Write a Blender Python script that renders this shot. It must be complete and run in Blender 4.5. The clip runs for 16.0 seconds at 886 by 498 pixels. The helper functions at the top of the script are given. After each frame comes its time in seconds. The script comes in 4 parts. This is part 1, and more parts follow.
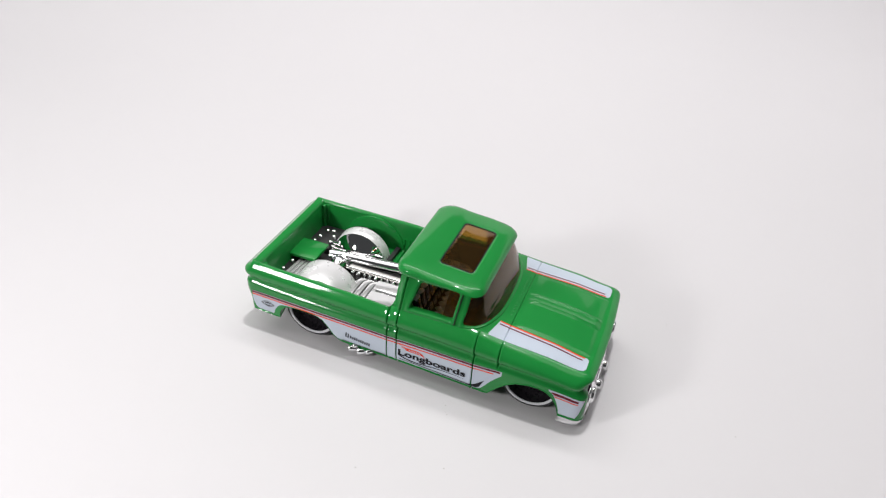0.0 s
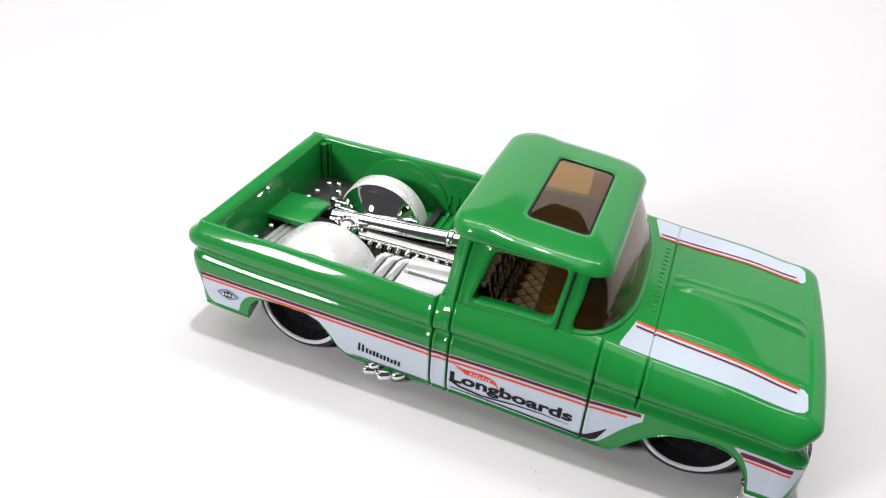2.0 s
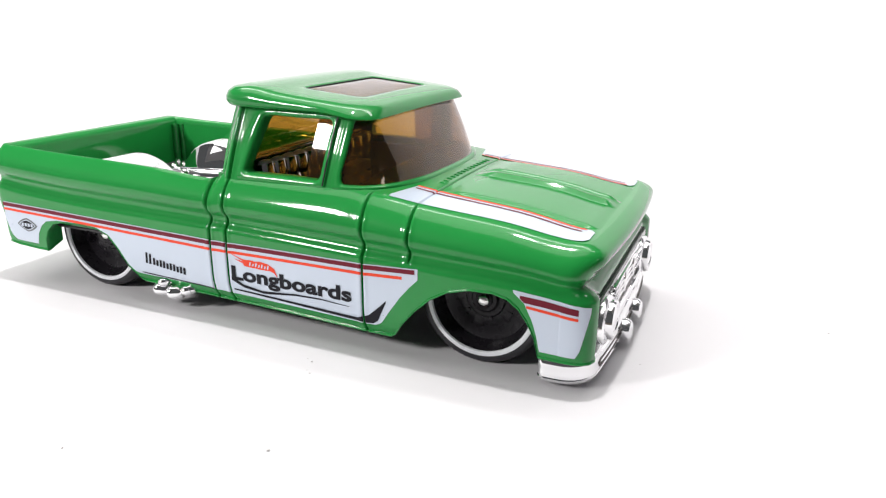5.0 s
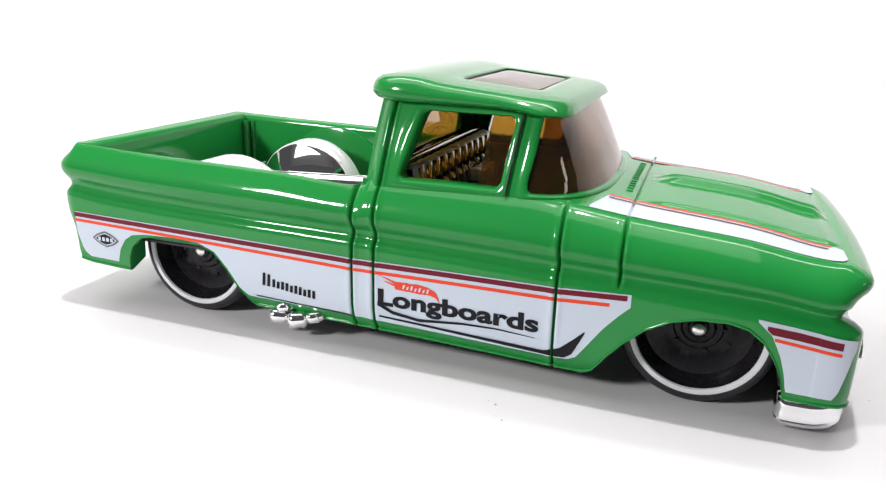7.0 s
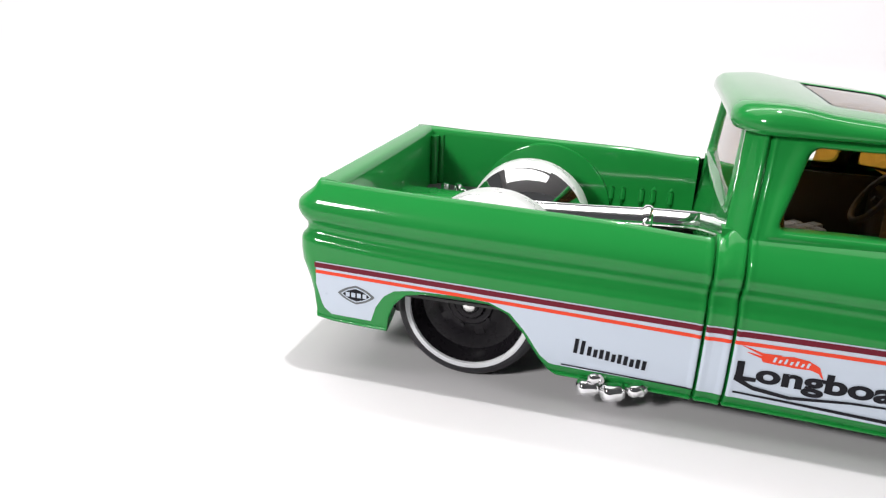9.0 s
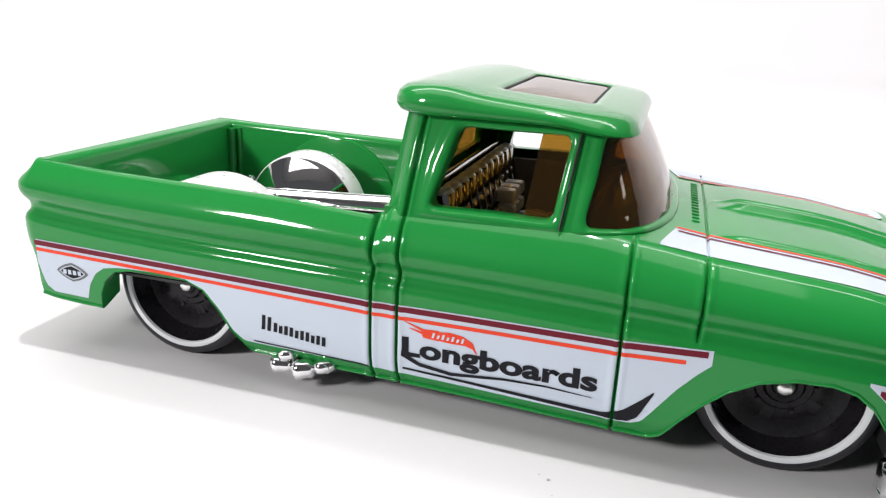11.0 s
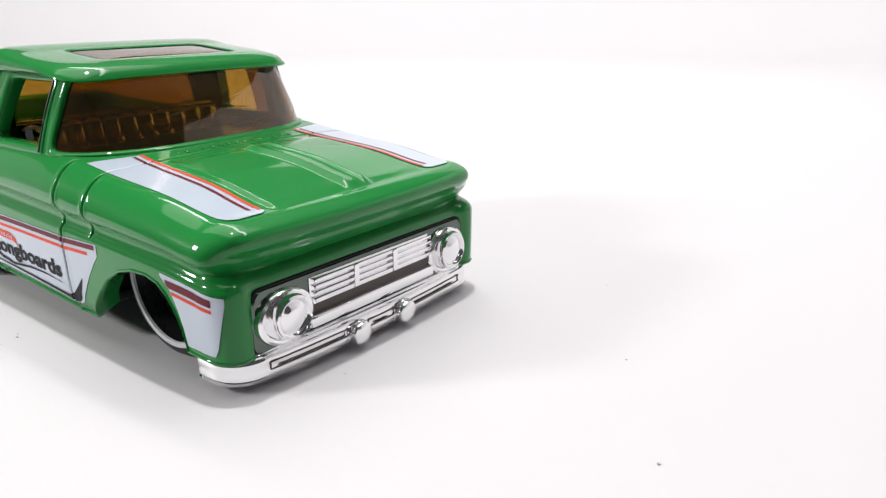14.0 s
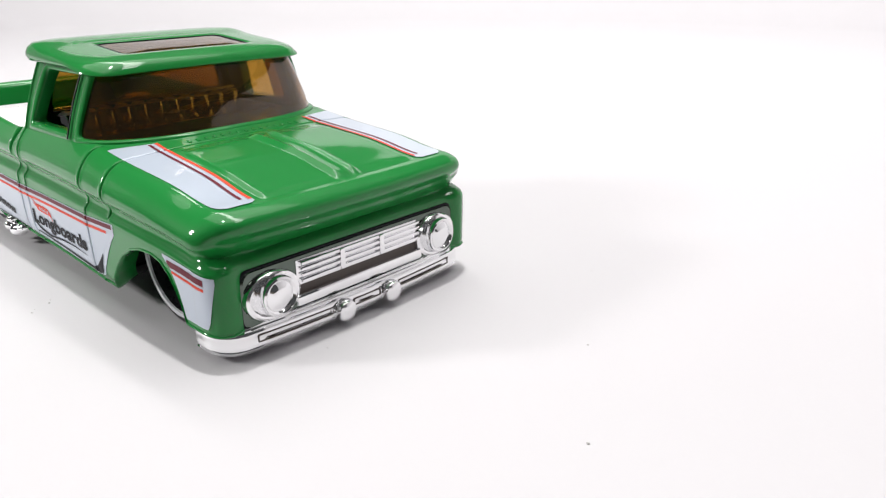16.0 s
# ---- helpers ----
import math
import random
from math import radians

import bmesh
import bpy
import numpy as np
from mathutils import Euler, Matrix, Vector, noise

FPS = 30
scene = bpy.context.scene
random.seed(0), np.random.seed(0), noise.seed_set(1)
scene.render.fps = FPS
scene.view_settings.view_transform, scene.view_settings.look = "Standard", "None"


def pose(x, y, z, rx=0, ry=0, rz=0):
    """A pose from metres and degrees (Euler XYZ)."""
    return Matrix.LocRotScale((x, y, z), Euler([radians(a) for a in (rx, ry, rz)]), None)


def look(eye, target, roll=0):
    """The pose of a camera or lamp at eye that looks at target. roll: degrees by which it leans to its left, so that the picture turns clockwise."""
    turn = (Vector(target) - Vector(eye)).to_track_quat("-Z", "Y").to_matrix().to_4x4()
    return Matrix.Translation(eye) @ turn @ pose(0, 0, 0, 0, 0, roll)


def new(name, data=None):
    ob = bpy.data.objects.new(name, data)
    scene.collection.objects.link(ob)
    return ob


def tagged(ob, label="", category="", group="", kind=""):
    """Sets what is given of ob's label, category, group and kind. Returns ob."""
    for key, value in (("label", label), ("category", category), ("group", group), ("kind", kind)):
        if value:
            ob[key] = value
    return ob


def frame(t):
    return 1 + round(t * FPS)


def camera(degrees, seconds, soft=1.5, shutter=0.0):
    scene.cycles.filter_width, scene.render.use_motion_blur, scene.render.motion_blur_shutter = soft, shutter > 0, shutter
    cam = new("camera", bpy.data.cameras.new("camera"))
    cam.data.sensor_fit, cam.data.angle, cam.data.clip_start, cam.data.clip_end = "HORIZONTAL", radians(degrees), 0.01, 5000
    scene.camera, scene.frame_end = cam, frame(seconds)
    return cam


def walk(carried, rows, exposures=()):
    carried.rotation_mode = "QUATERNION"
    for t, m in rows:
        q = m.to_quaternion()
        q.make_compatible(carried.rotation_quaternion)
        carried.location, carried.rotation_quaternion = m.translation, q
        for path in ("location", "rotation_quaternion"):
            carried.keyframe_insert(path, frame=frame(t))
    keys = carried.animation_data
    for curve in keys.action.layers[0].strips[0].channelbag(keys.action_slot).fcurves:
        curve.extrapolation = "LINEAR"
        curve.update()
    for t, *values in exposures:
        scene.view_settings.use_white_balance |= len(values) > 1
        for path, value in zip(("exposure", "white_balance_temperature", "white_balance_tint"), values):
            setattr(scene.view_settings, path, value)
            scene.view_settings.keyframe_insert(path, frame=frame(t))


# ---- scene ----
CM = 0.01
cam = camera(61.2, 16.0, soft=1.25)
PATH = [
    (0, (3.883, -11.643, 10.912), (3.363, -10.099, 9.752), 4.5),
    (0.5, (3.174, -9.886, 8.932), (2.644, -8.337, 7.783), 4.4),
    (1, (2.436, -8.479, 7.791), (1.897, -6.936, 6.639), 3.6),
    (1.5, (2.1, -7.689, 7.095), (1.558, -6.146, 5.944), 3.7),
    (2, (1.587, -7.504, 6.589), (1.046, -5.945, 5.459), 4.1),
    (2.5, (1.897, -7.227, 6.478), (1.347, -5.658, 5.366), 4.6),
    (3, (2.557, -6.932, 5.723), (1.952, -5.327, 4.694), 3.7),
    (3.5, (3.441, -6.891, 4.857), (2.792, -5.225, 3.961), 2.0),
    (3.7, (3.736, -7.023, 4.56), (3.072, -5.336, 3.716), 1.7),
    (4.22, (4.277, -7.25, 3.96), (3.579, -5.528, 3.221), 1.2),
    (4.75, (4.577, -7.392, 3.441), (3.848, -5.646, 2.79), 0.9),
    (5.28, (4.466, -7.457, 3.097), (3.728, -5.696, 2.5), 0.9),
    (5.8, (3.804, -7.457, 3.009), (3.094, -5.684, 2.416), 1.0),
    (6, (3.33, -7.444, 3.039), (2.645, -5.665, 2.434), 1.1),
    (6.5, (2.506, -7.233, 3.006), (1.864, -5.439, 2.399), 1.6),
    (7, (2.217, -7.152, 3.005), (1.601, -5.351, 2.392), 1.8),
    (7.5, (1.242, -7.209, 3.04), (0.66, -5.399, 2.419), 2.3),
    (8, (0.328, -7.09, 3.096), (-0.2, -5.272, 2.451), 2.1),
    (8.2, (-0.178, -7.04, 3.111), (-0.687, -5.218, 2.461), 2.3),
    (8.72, (-0.949, -6.906, 3.154), (-1.436, -5.083, 2.489), 2.4),
    (9.25, (-1.185, -6.736, 3.187), (-1.676, -4.919, 2.508), 2.0),
    (9.78, (-0.907, -6.574, 3.158), (-1.414, -4.76, 2.483), 1.8),
    (10.3, (-0.176, -6.464, 3.018), (-0.697, -4.641, 2.382), 2.0),
    (10.5, (0.278, -6.429, 2.916), (-0.247, -4.597, 2.31), 2.3),
    (11, (1.389, -6.321, 3.004), (0.857, -4.497, 2.381), 2.6),
    (11.5, (2.561, -6.091, 2.965), (1.958, -4.29, 2.337), 1.7),
    (12, (3.824, -5.897, 2.955), (3.132, -4.129, 2.327), 1.5),
    (12.5, (4.704, -5.815, 2.976), (3.912, -4.093, 2.338), 1.2),
    (13, (5.751, -5.425, 2.935), (4.834, -3.764, 2.303), 0.7),
    (13.5, (6.575, -5.137, 2.879), (5.533, -3.549, 2.254), -0.1),
    (14, (7.719, -4.563, 2.835), (6.568, -3.05, 2.213), -0.3),
    (14.5, (8.222, -4.284, 2.806), (6.992, -2.832, 2.189), -0.1),
    (15, (8.471, -4.184, 2.802), (7.149, -2.815, 2.189), -0.9),
    (15.5, (8.51, -4.066, 2.8), (7.174, -2.702, 2.205), -1.2),
    (16, (8.557, -4.422, 3.211), (7.302, -3.038, 2.497), -0.4),
]
walk(cam, [(t, look([v * CM for v in eye], [v * CM for v in target], roll)) for t, eye, target, roll in PATH],
     exposures=[(0.0, -0.62), (1.5, -0.42), (2.5, -0.26), (3.5, -0.10), (6.0, 0.0), (7.5, -0.11), (8.2, -0.13), (10.5, -0.13), (11.5, -0.11), (12.0, -0.07), (13.0, -0.14), (13.5, -0.22), (14.5, -0.29), (16.0, -0.27)])

# ---------------------------------------------------------------- light
world = bpy.data.worlds.new("room")
world.use_nodes = True
world.node_tree.nodes["Background"].inputs[0].default_value = (0.95, 0.97, 1.0, 1)
world.node_tree.nodes["Background"].inputs[1].default_value = 0.08
scene.world = world


def strip_lamp(name, eye, target, length, width, watts, colour=(1, 0.985, 0.965)):
    data = bpy.data.lights.new(name, "AREA")
    data.shape, data.size, data.size_y, data.energy, data.color = "RECTANGLE", length * CM, width * CM, watts, colour
    ob = new(name, data)
    ob.matrix_world = look([v * CM for v in eye], [v * CM for v in target])
    return ob


strip_lamp("overhead_lamp", (0.0, 2.2, 47), (0.0, 1.8, 0), 1.7, 1.7, 1.6)
# broad unseen fill added overhead for soft light
strip_lamp("overhead_fill", (-14, 6, 50), (-14, 6, 0), 60, 48, 1.8)
# unseen strip added to brighten the backdrop and what reflects it
strip_lamp("backdrop_fill", (-10, 17, 44), (-10, 51, 6), 70, 9, 2.7)
strip_lamp("left_lamp", (-13.1, -19.7, 12.8), (0, 0, 0), 3.8, 3.6, 0.60)
strip_lamp("right_lamp", (30, -3, 11), (0, 0, 0), 3.5, 3.5, 0.018)


# ---------------------------------------------------------------- materials
def principled(name, colour, rough=0.5, metal=0.0, coat=0.0, spec=0.5):
    mat = bpy.data.materials.new(name)
    mat.use_nodes = True
    b = mat.node_tree.nodes["Principled BSDF"]
    b.inputs["Base Color"].default_value = (*colour, 1)
    b.inputs["Roughness"].default_value = rough
    b.inputs["Metallic"].default_value = metal
    b.inputs["Coat Weight"].default_value = coat
    b.inputs["Coat Roughness"].default_value = 0.03
    b.inputs["Specular IOR Level"].default_value = spec
    return mat


def vary(mat, scale, amount, rough=0.0, bump=0.0, bump_scale=None, detail=4):
    """Two scales of uneven colour and roughness, and a fine relief."""
    nt = mat.node_tree
    b = nt.nodes["Principled BSDF"]
    where = nt.nodes.new("ShaderNodeTexCoord")
    n1 = nt.nodes.new("ShaderNodeTexNoise")
    n1.inputs["Scale"].default_value, n1.inputs["Detail"].default_value = scale, detail
    nt.links.new(where.outputs["Object"], n1.inputs["Vector"])
    base = tuple(b.inputs["Base Color"].default_value)[:3]
    mix = nt.nodes.new("ShaderNodeMix")
    mix.data_type = "RGBA"
    mix.inputs["A"].default_value = (*[c * (1 - amount) for c in base], 1)
    mix.inputs["B"].default_value = (*[min(1, c * (1 + amount)) for c in base], 1)
    nt.links.new(n1.outputs["Fac"], mix.inputs["Factor"])
    nt.links.new(mix.outputs["Result"], b.inputs["Base Color"])
    n2 = nt.nodes.new("ShaderNodeTexNoise")
    n2.inputs["Scale"].default_value, n2.inputs["Detail"].default_value = bump_scale or scale * 9, 6
    nt.links.new(where.outputs["Object"], n2.inputs["Vector"])
    if rough:
        r = b.inputs["Roughness"].default_value
        span = nt.nodes.new("ShaderNodeMapRange")
        span.inputs["To Min"].default_value, span.inputs["To Max"].default_value = max(0, r - rough), r + rough
        nt.links.new(n2.outputs["Fac"], span.inputs["Value"])
        nt.links.new(span.outputs["Result"], b.inputs["Roughness"])
    if bump:
        rel = nt.nodes.new("ShaderNodeBump")
        rel.inputs["Strength"].default_value, rel.inputs["Distance"].default_value = bump, 0.0001
        nt.links.new(n2.outputs["Fac"], rel.inputs["Height"])
        nt.links.new(rel.outputs["Normal"], b.inputs["Normal"])
    return mat


GREEN = vary(principled("green_enamel", (0.009, 0.205, 0.036), 0.5, 0.0, 1.0, 0.06), 60, 0.10, 0.0, 0.05, 500)
GREEN.node_tree.nodes["Principled BSDF"].inputs["Coat IOR"].default_value = 1.42
GREEN.node_tree.nodes["Principled BSDF"].inputs["Coat Roughness"].default_value = 0.07
WHITE = vary(principled("white_print", (0.47, 0.53, 0.62), 0.30, 0.0, 0.6), 90, 0.03, 0.05)
RED = vary(principled("red_print", (0.70, 0.055, 0.022), 0.45, 0.0, 0.08, 0.2), 300, 0.08)
MAROON = vary(principled("maroon_print", (0.13, 0.006, 0.018), 0.45, 0.0, 0.08, 0.2), 300, 0.1)
BLACK = principled("black_print", (0.010, 0.010, 0.014), 0.5, 0.0, 0.0, 0.15)
GREY = principled("grey_print", (0.10, 0.11, 0.12), 0.35, 0.0, 0.4)
CHROME = vary(principled("chrome_plating", (0.88, 0.88, 0.89), 0.035, 1.0), 120, 0.03, 0.025, 0.02, 700)
TYRE = vary(principled("black_tyre_plastic", (0.014, 0.013, 0.017), 0.45), 150, 0.2, 0.08, 0.05)
RIM = vary(principled("black_rim_plastic", (0.009, 0.008, 0.010), 0.28, 0.0, 0.0, 0.2), 150, 0.2, 0.08)
WHITEWALL = vary(principled("white_tyre_ring", (0.62, 0.63, 0.66), 0.4), 200, 0.05)
SILVER = vary(principled("silvered_plastic", (0.92, 0.92, 0.93), 0.16, 1.0), 150, 0.03, 0.05, 0.04, 700)
STEEL = principled("bright_axle_steel", (0.80, 0.80, 0.78), 0.25, 1.0)
CHASSIS = vary(principled("black_chassis_plastic", (0.015, 0.015, 0.016), 0.5), 100, 0.2, 0.08)
SEAT = vary(principled("dark_chrome_seat", (0.50, 0.49, 0.48), 0.09, 1.0), 120, 0.1, 0.05)
CABIN = vary(principled("dark_cabin_plastic", (0.13, 0.105, 0.09), 0.45), 100, 0.2, 0.08)
# brown that holds the shade of the front end's slots and opening
BROWN = vary(principled("recess_shade_brown", (0.06, 0.042, 0.035), 0.35), 120, 0.2, 0.08)
SMOKED = vary(principled("dark_chrome", (0.12, 0.145, 0.125), 0.14, 1.0), 120, 0.1, 0.05)
SATIN = vary(principled("satin_silver", (0.80, 0.79, 0.78), 0.35, 0.2), 120, 0.05, 0.08)
TUB = vary(principled("satin_silver_tub", (0.76, 0.76, 0.77), 0.28, 0.35), 60, 0.03, 0.03)
SATINCHROME = vary(principled("satin_chrome", (0.88, 0.88, 0.89), 0.17, 0.7), 60, 0.03, 0.02)
OVERHEAD_GREY = vary(principled("overhead_sheet_grey", (0.42, 0.42, 0.42), 0.9), 30, 0.02, 0.05)
SURROUND = vary(principled("dark_surround", (0.05, 0.035, 0.025), 0.5), 25, 0.3, 0.1, 0.1)
QUILT = vary(principled("dull_chrome_quilt", (0.5, 0.49, 0.48), 0.35, 0.2), 120, 0.1, 0.05)
PAPER = vary(principled("white_paper", (0.573, 0.560, 0.580), 0.6), 14, 0.015, 0.05, 0.05, 2500)


def tinted(name, colour):
    mat = principled(name, colour, 0.04)
    b = mat.node_tree.nodes["Principled BSDF"]
    b.inputs["Transmission Weight"].default_value = 0.95
    b.inputs["IOR"].default_value = 1.58
    return mat


AMBER = tinted("amber_smoked_plastic", (0.32, 0.165, 0.019))


# ---------------------------------------------------------------- mesh helpers (centimetres)
def part(name, bm, material, parent=None, label="", smooth=True, sharp=40):
    bmesh.ops.remove_doubles(bm, verts=bm.verts, dist=0.0008)
    bmesh.ops.recalc_face_normals(bm, faces=bm.faces)
    me = bpy.data.meshes.new(name)
    bmesh.ops.scale(bm, vec=(CM, CM, CM), verts=bm.verts)
    bm.to_mesh(me)
    bm.free()
    for m in material if isinstance(material, (list, tuple)) else (material,):
        me.materials.append(m)
    if smooth:
        me.shade_smooth()
        if sharp < 180:
            me.set_sharp_from_angle(angle=radians(sharp))
    ob = new(name, me)
    if parent:
        ob.parent = parent
    if label:
        tagged(ob, label)
    return ob


def grid(bm, rows, closed=False, mat=0):
    """Faces between rows of points of one length."""
    vs = [[bm.verts.new(p) for p in row] for row in rows]
    for a, b in zip(vs, vs[1:]):
        n = len(a)
        for i in range(n if closed else n - 1):
            j = (i + 1) % n
            q = []
            for v in (a[i], a[j], b[j], b[i]):
                if not any((v.co - w.co).length < 1e-6 for w in q):
                    q.append(v)
            if len(q) > 2:
                f = bm.faces.new(q)
                f.material_index = mat
    return vs


def spline(keys, x):
    """A smooth curve (monotone cubic) through (x, value) pairs."""
    xs, ys = [k[0] for k in keys], [k[1] for k in keys]
    if x <= xs[0]:
        return ys[0]
    if x >= xs[-1]:
        return ys[-1]
    i = max(k for k in range(len(xs) - 1) if xs[k] <= x)
    sec = [(ys[k + 1] - ys[k]) / (xs[k + 1] - xs[k]) for k in range(len(xs) - 1)]

    def slope(k):
        if k in (0, len(xs) - 1):
            return sec[0] if k == 0 else sec[-1]
        a, b = sec[k - 1], sec[k]
        return 0 if a * b <= 0 else 2 * a * b / (a + b)

    h = xs[i + 1] - xs[i]
    t = (x - xs[i]) / h
    return (ys[i] * (2 * t**3 - 3 * t**2 + 1) + ys[i + 1] * (3 * t**2 - 2 * t**3)
            + h * slope(i) * (t**3 - 2 * t**2 + t) + h * slope(i + 1) * (t**3 - t**2))


def linear(keys, x):
    return float(np.interp(x, [k[0] for k in keys], [k[1] for k in keys]))


def step(a, b, x):
    t = min(1, max(0, (x - a) / (b - a)))
    return t * t * (3 - 2 * t)


def rounded(x0, x1, half, r, n=6):
    """A rounded rectangle in plan, as a list of (x, y), anticlockwise; half: a half width or (y0, y1)."""
    y0, y1 = half if isinstance(half, tuple) else (-half, half)
    pts = []
    for cx, cy, a in ((x1 - r, y0 + r, -90), (x1 - r, y1 - r, 0), (x0 + r, y1 - r, 90), (x0 + r, y0 + r, 180)):
        for k in range(n + 1):
            w = radians(a + 90 * k / n)
            pts.append((cx + r * math.cos(w), cy + r * math.sin(w)))
    return pts


def lathe(bm, profile, centre, axis, n=40, mat=0, arc=(0, 360)):
    """Turns a profile of (along, radius) round an axis through centre."""
    axis = Vector(axis).normalized()
    side = axis.orthogonal().normalized()
    if abs(axis.z) < 0.9:
        side = Vector((0, 0, 1)).cross(axis).normalized()
    up = axis.cross(side)
    full = arc == (0, 360)
    steps = n if full else n + 1
    rows = []
    for k in range(steps):
        a = radians(arc[0] + (arc[1] - arc[0]) * k / n)
        way = side * math.cos(a) + up * math.sin(a)
        rows.append([Vector(centre) + axis * l + way * r for l, r in profile])
    if full:
        rows.append(rows[0])
    grid(bm, rows, mat=mat)


def box(bm, lo, hi, bevel=0.0, turn=None, mat=0):
    made = bmesh.ops.create_cube(bm, size=1)["verts"]
    lo, hi = Vector(lo), Vector(hi)
    for v in made:
        v.co = Vector([a + (b - a) * (c + 0.5) for a, b, c in zip(lo, hi, v.co)])
    if bevel:
        edges = {e for v in made for e in v.link_edges}
        out = bmesh.ops.bevel(bm, geom=list(edges), offset=bevel, segments=2, affect="EDGES", profile=0.5)
        made = list({v for f in out["faces"] for v in f.verts} | {v for v in made if v.is_valid})
    if turn:
        bmesh.ops.rotate(bm, cent=(lo + hi) / 2, matrix=turn, verts=made)
    if mat:
        for f in {f for v in made for f in v.link_faces}:
            f.material_index = mat
    return made


def tube(bm, pts, r, n=10, mat=0):
    pts = [Vector(p) for p in pts]
    rows = []
    for i, p in enumerate(pts):
        d = (pts[min(i + 1, len(pts) - 1)] - pts[max(i - 1, 0)]).normalized()
        a = d.orthogonal().normalized() if abs(d.z) > 0.95 else Vector((0, 0, 1)).cross(d).normalized()
        b = d.cross(a)
        rows.append([p + (a * math.cos(2 * math.pi * k / n) + b * math.sin(2 * math.pi * k / n)) * r for k in range(n)])
    vs = grid(bm, rows, closed=True, mat=mat)
    for end in (vs[0], vs[-1]):
        f = bm.faces.new(end)
        f.material_index = mat


# ---------------------------------------------------------------- setting
bm = bmesh.new()
rows = []
for a in np.linspace(0, 2 * math.pi, 97):
    up = step(10, 40, math.degrees(a)) * step(290, 250, math.degrees(a))
    row = [(r, 0) for r in (0.01, 8, 16, 24, 32, 40)]
    row += [(40 + 14 * math.sin(b), (14 - 14 * math.cos(b)) * up) for b in np.linspace(0.1, math.pi / 2, 12)] + [(54.2, (14 + 9 * up) * up + 12 * up * step(138, 112, math.degrees(a)))]
    rows.append([(r * math.cos(a), -4 + r * math.sin(a), z) for r, z in row])
grid(bm, rows)
# front edge cut close, out of view, so low reflections turn dark
bmesh.ops.bisect_plane(bm, geom=bm.verts[:] + bm.edges[:] + bm.faces[:], plane_co=(1.65, -4.85, 0), plane_no=(0.404, -0.915, 0), clear_outer=True)
sheet = part("backdrop", bm, PAPER, sharp=180)
tagged(sheet, "seamless white paper sheet curving up behind the toy", "backdrop", kind="structure")
# unseen dark slab added for the sides and chrome to reflect
bm = bmesh.new()
box(bm, (-70, -70, -1.2), (70, 70, -0.02))
tagged(part("table", bm, SURROUND, smooth=False), "unseen dark slab added past the paper to darken reflections", "table", kind="structure")
# unseen grey sheet added above to set the tone of upward reflections
bm = bmesh.new()
box(bm, (-58, -34, 51), (56, 50, 51.4))
tagged(part("overhead_sheet", bm, OVERHEAD_GREY, smooth=False), "unseen grey sheet added overhead for the chrome to reflect", "tent cloth", kind="structure")

# ---------------------------------------------------------------- the toy pickup
truck = new("toy_pickup_truck")
tagged(truck, "green die-cast toy pickup truck with white stripes and chrome trim", "toy truck")

# side of the body: half width by x, top edge, groove and lower edge heights
WIDTH = [(-3.75, 1.50), (-2.5, 1.52), (0, 1.555), (1.5, 1.60), (2.6, 1.615), (3.3, 1.60), (3.5, 1.59)]
TOP = [(-3.75, 1.625), (-3.35, 1.61), (-3.0, 1.597), (-2.0, 1.577), (-1.3, 1.561), (-0.60, 1.522), (-0.52, 1.53), (-0.45, 1.59), (-0.40, 1.60), (0.9, 1.60), (1.35, 1.555), (1.8, 1.50), (2.6, 1.43), (3.2, 1.345), (3.5, 1.335)]
GROOVE = [(-3.75, 1.235), (-3.3, 1.19), (-2.4, 1.15), (0, 1.11), (2, 1.06), (2.8, 1.03), (3.3, 0.965), (3.5, 0.945)]
FOOT = [(-3.75, 0.52), (-3.66, 0.475), (-3.5, 0.45), (-3.2, 0.44), (-3.01, 0.44), (-2.985, 0.58), (-2.94, 0.69), (-2.84, 0.775), (-2.65, 0.815), (-2.4, 0.825), (-2.15, 0.81), (-2.0, 0.75),
        (-1.86, 0.60), (-1.74, 0.42), (-1.66, 0.30), (-1.60, 0.265), (-0.5, 0.25), (1.3, 0.215), (1.53, 0.215), (1.60, 0.26), (1.71, 0.42),
        (1.83, 0.56), (1.98, 0.70), (2.16, 0.805), (2.37, 0.86), (2.58, 0.868), (2.72, 0.835), (2.83, 0.755), (2.92, 0.63), (2.98, 0.50),
        (3.02, 0.33), (3.5, 0.31)]
UPPER = [(0.0, -0.058), (0.07, -0.050), (0.16, -0.016), (0.25, 0.010), (0.33, 0.018), (0.42, 0.013), (0.50, 0.003), (0.58, -0.013), (0.66, -0.034), (0.74, -0.060), (0.82, -0.092), (0.90, -0.134), (0.96, -0.178), (1.0, -0.235)]
UPPER_BED = [(0.0, -0.058), (0.08, -0.050), (0.19, -0.016), (0.30, 0.010), (0.40, 0.020), (0.50, 0.016), (0.58, 0.007), (0.66, -0.008), (0.74, -0.029), (0.82, -0.053), (0.90, -0.080), (0.96, -0.102), (1.0, -0.125)]
NOSE = [(0.0, -0.105), (0.10, -0.108), (0.20, -0.100), (0.28, -0.084), (0.34, -0.074), (0.42, -0.050), (0.50, -0.020), (0.58, 0.002), (0.66, 0.012), (0.73, 0.011), (0.80, -0.002), (0.87, -0.030), (0.93, -0.075), (0.97, -0.11), (1.0, -0.15)]
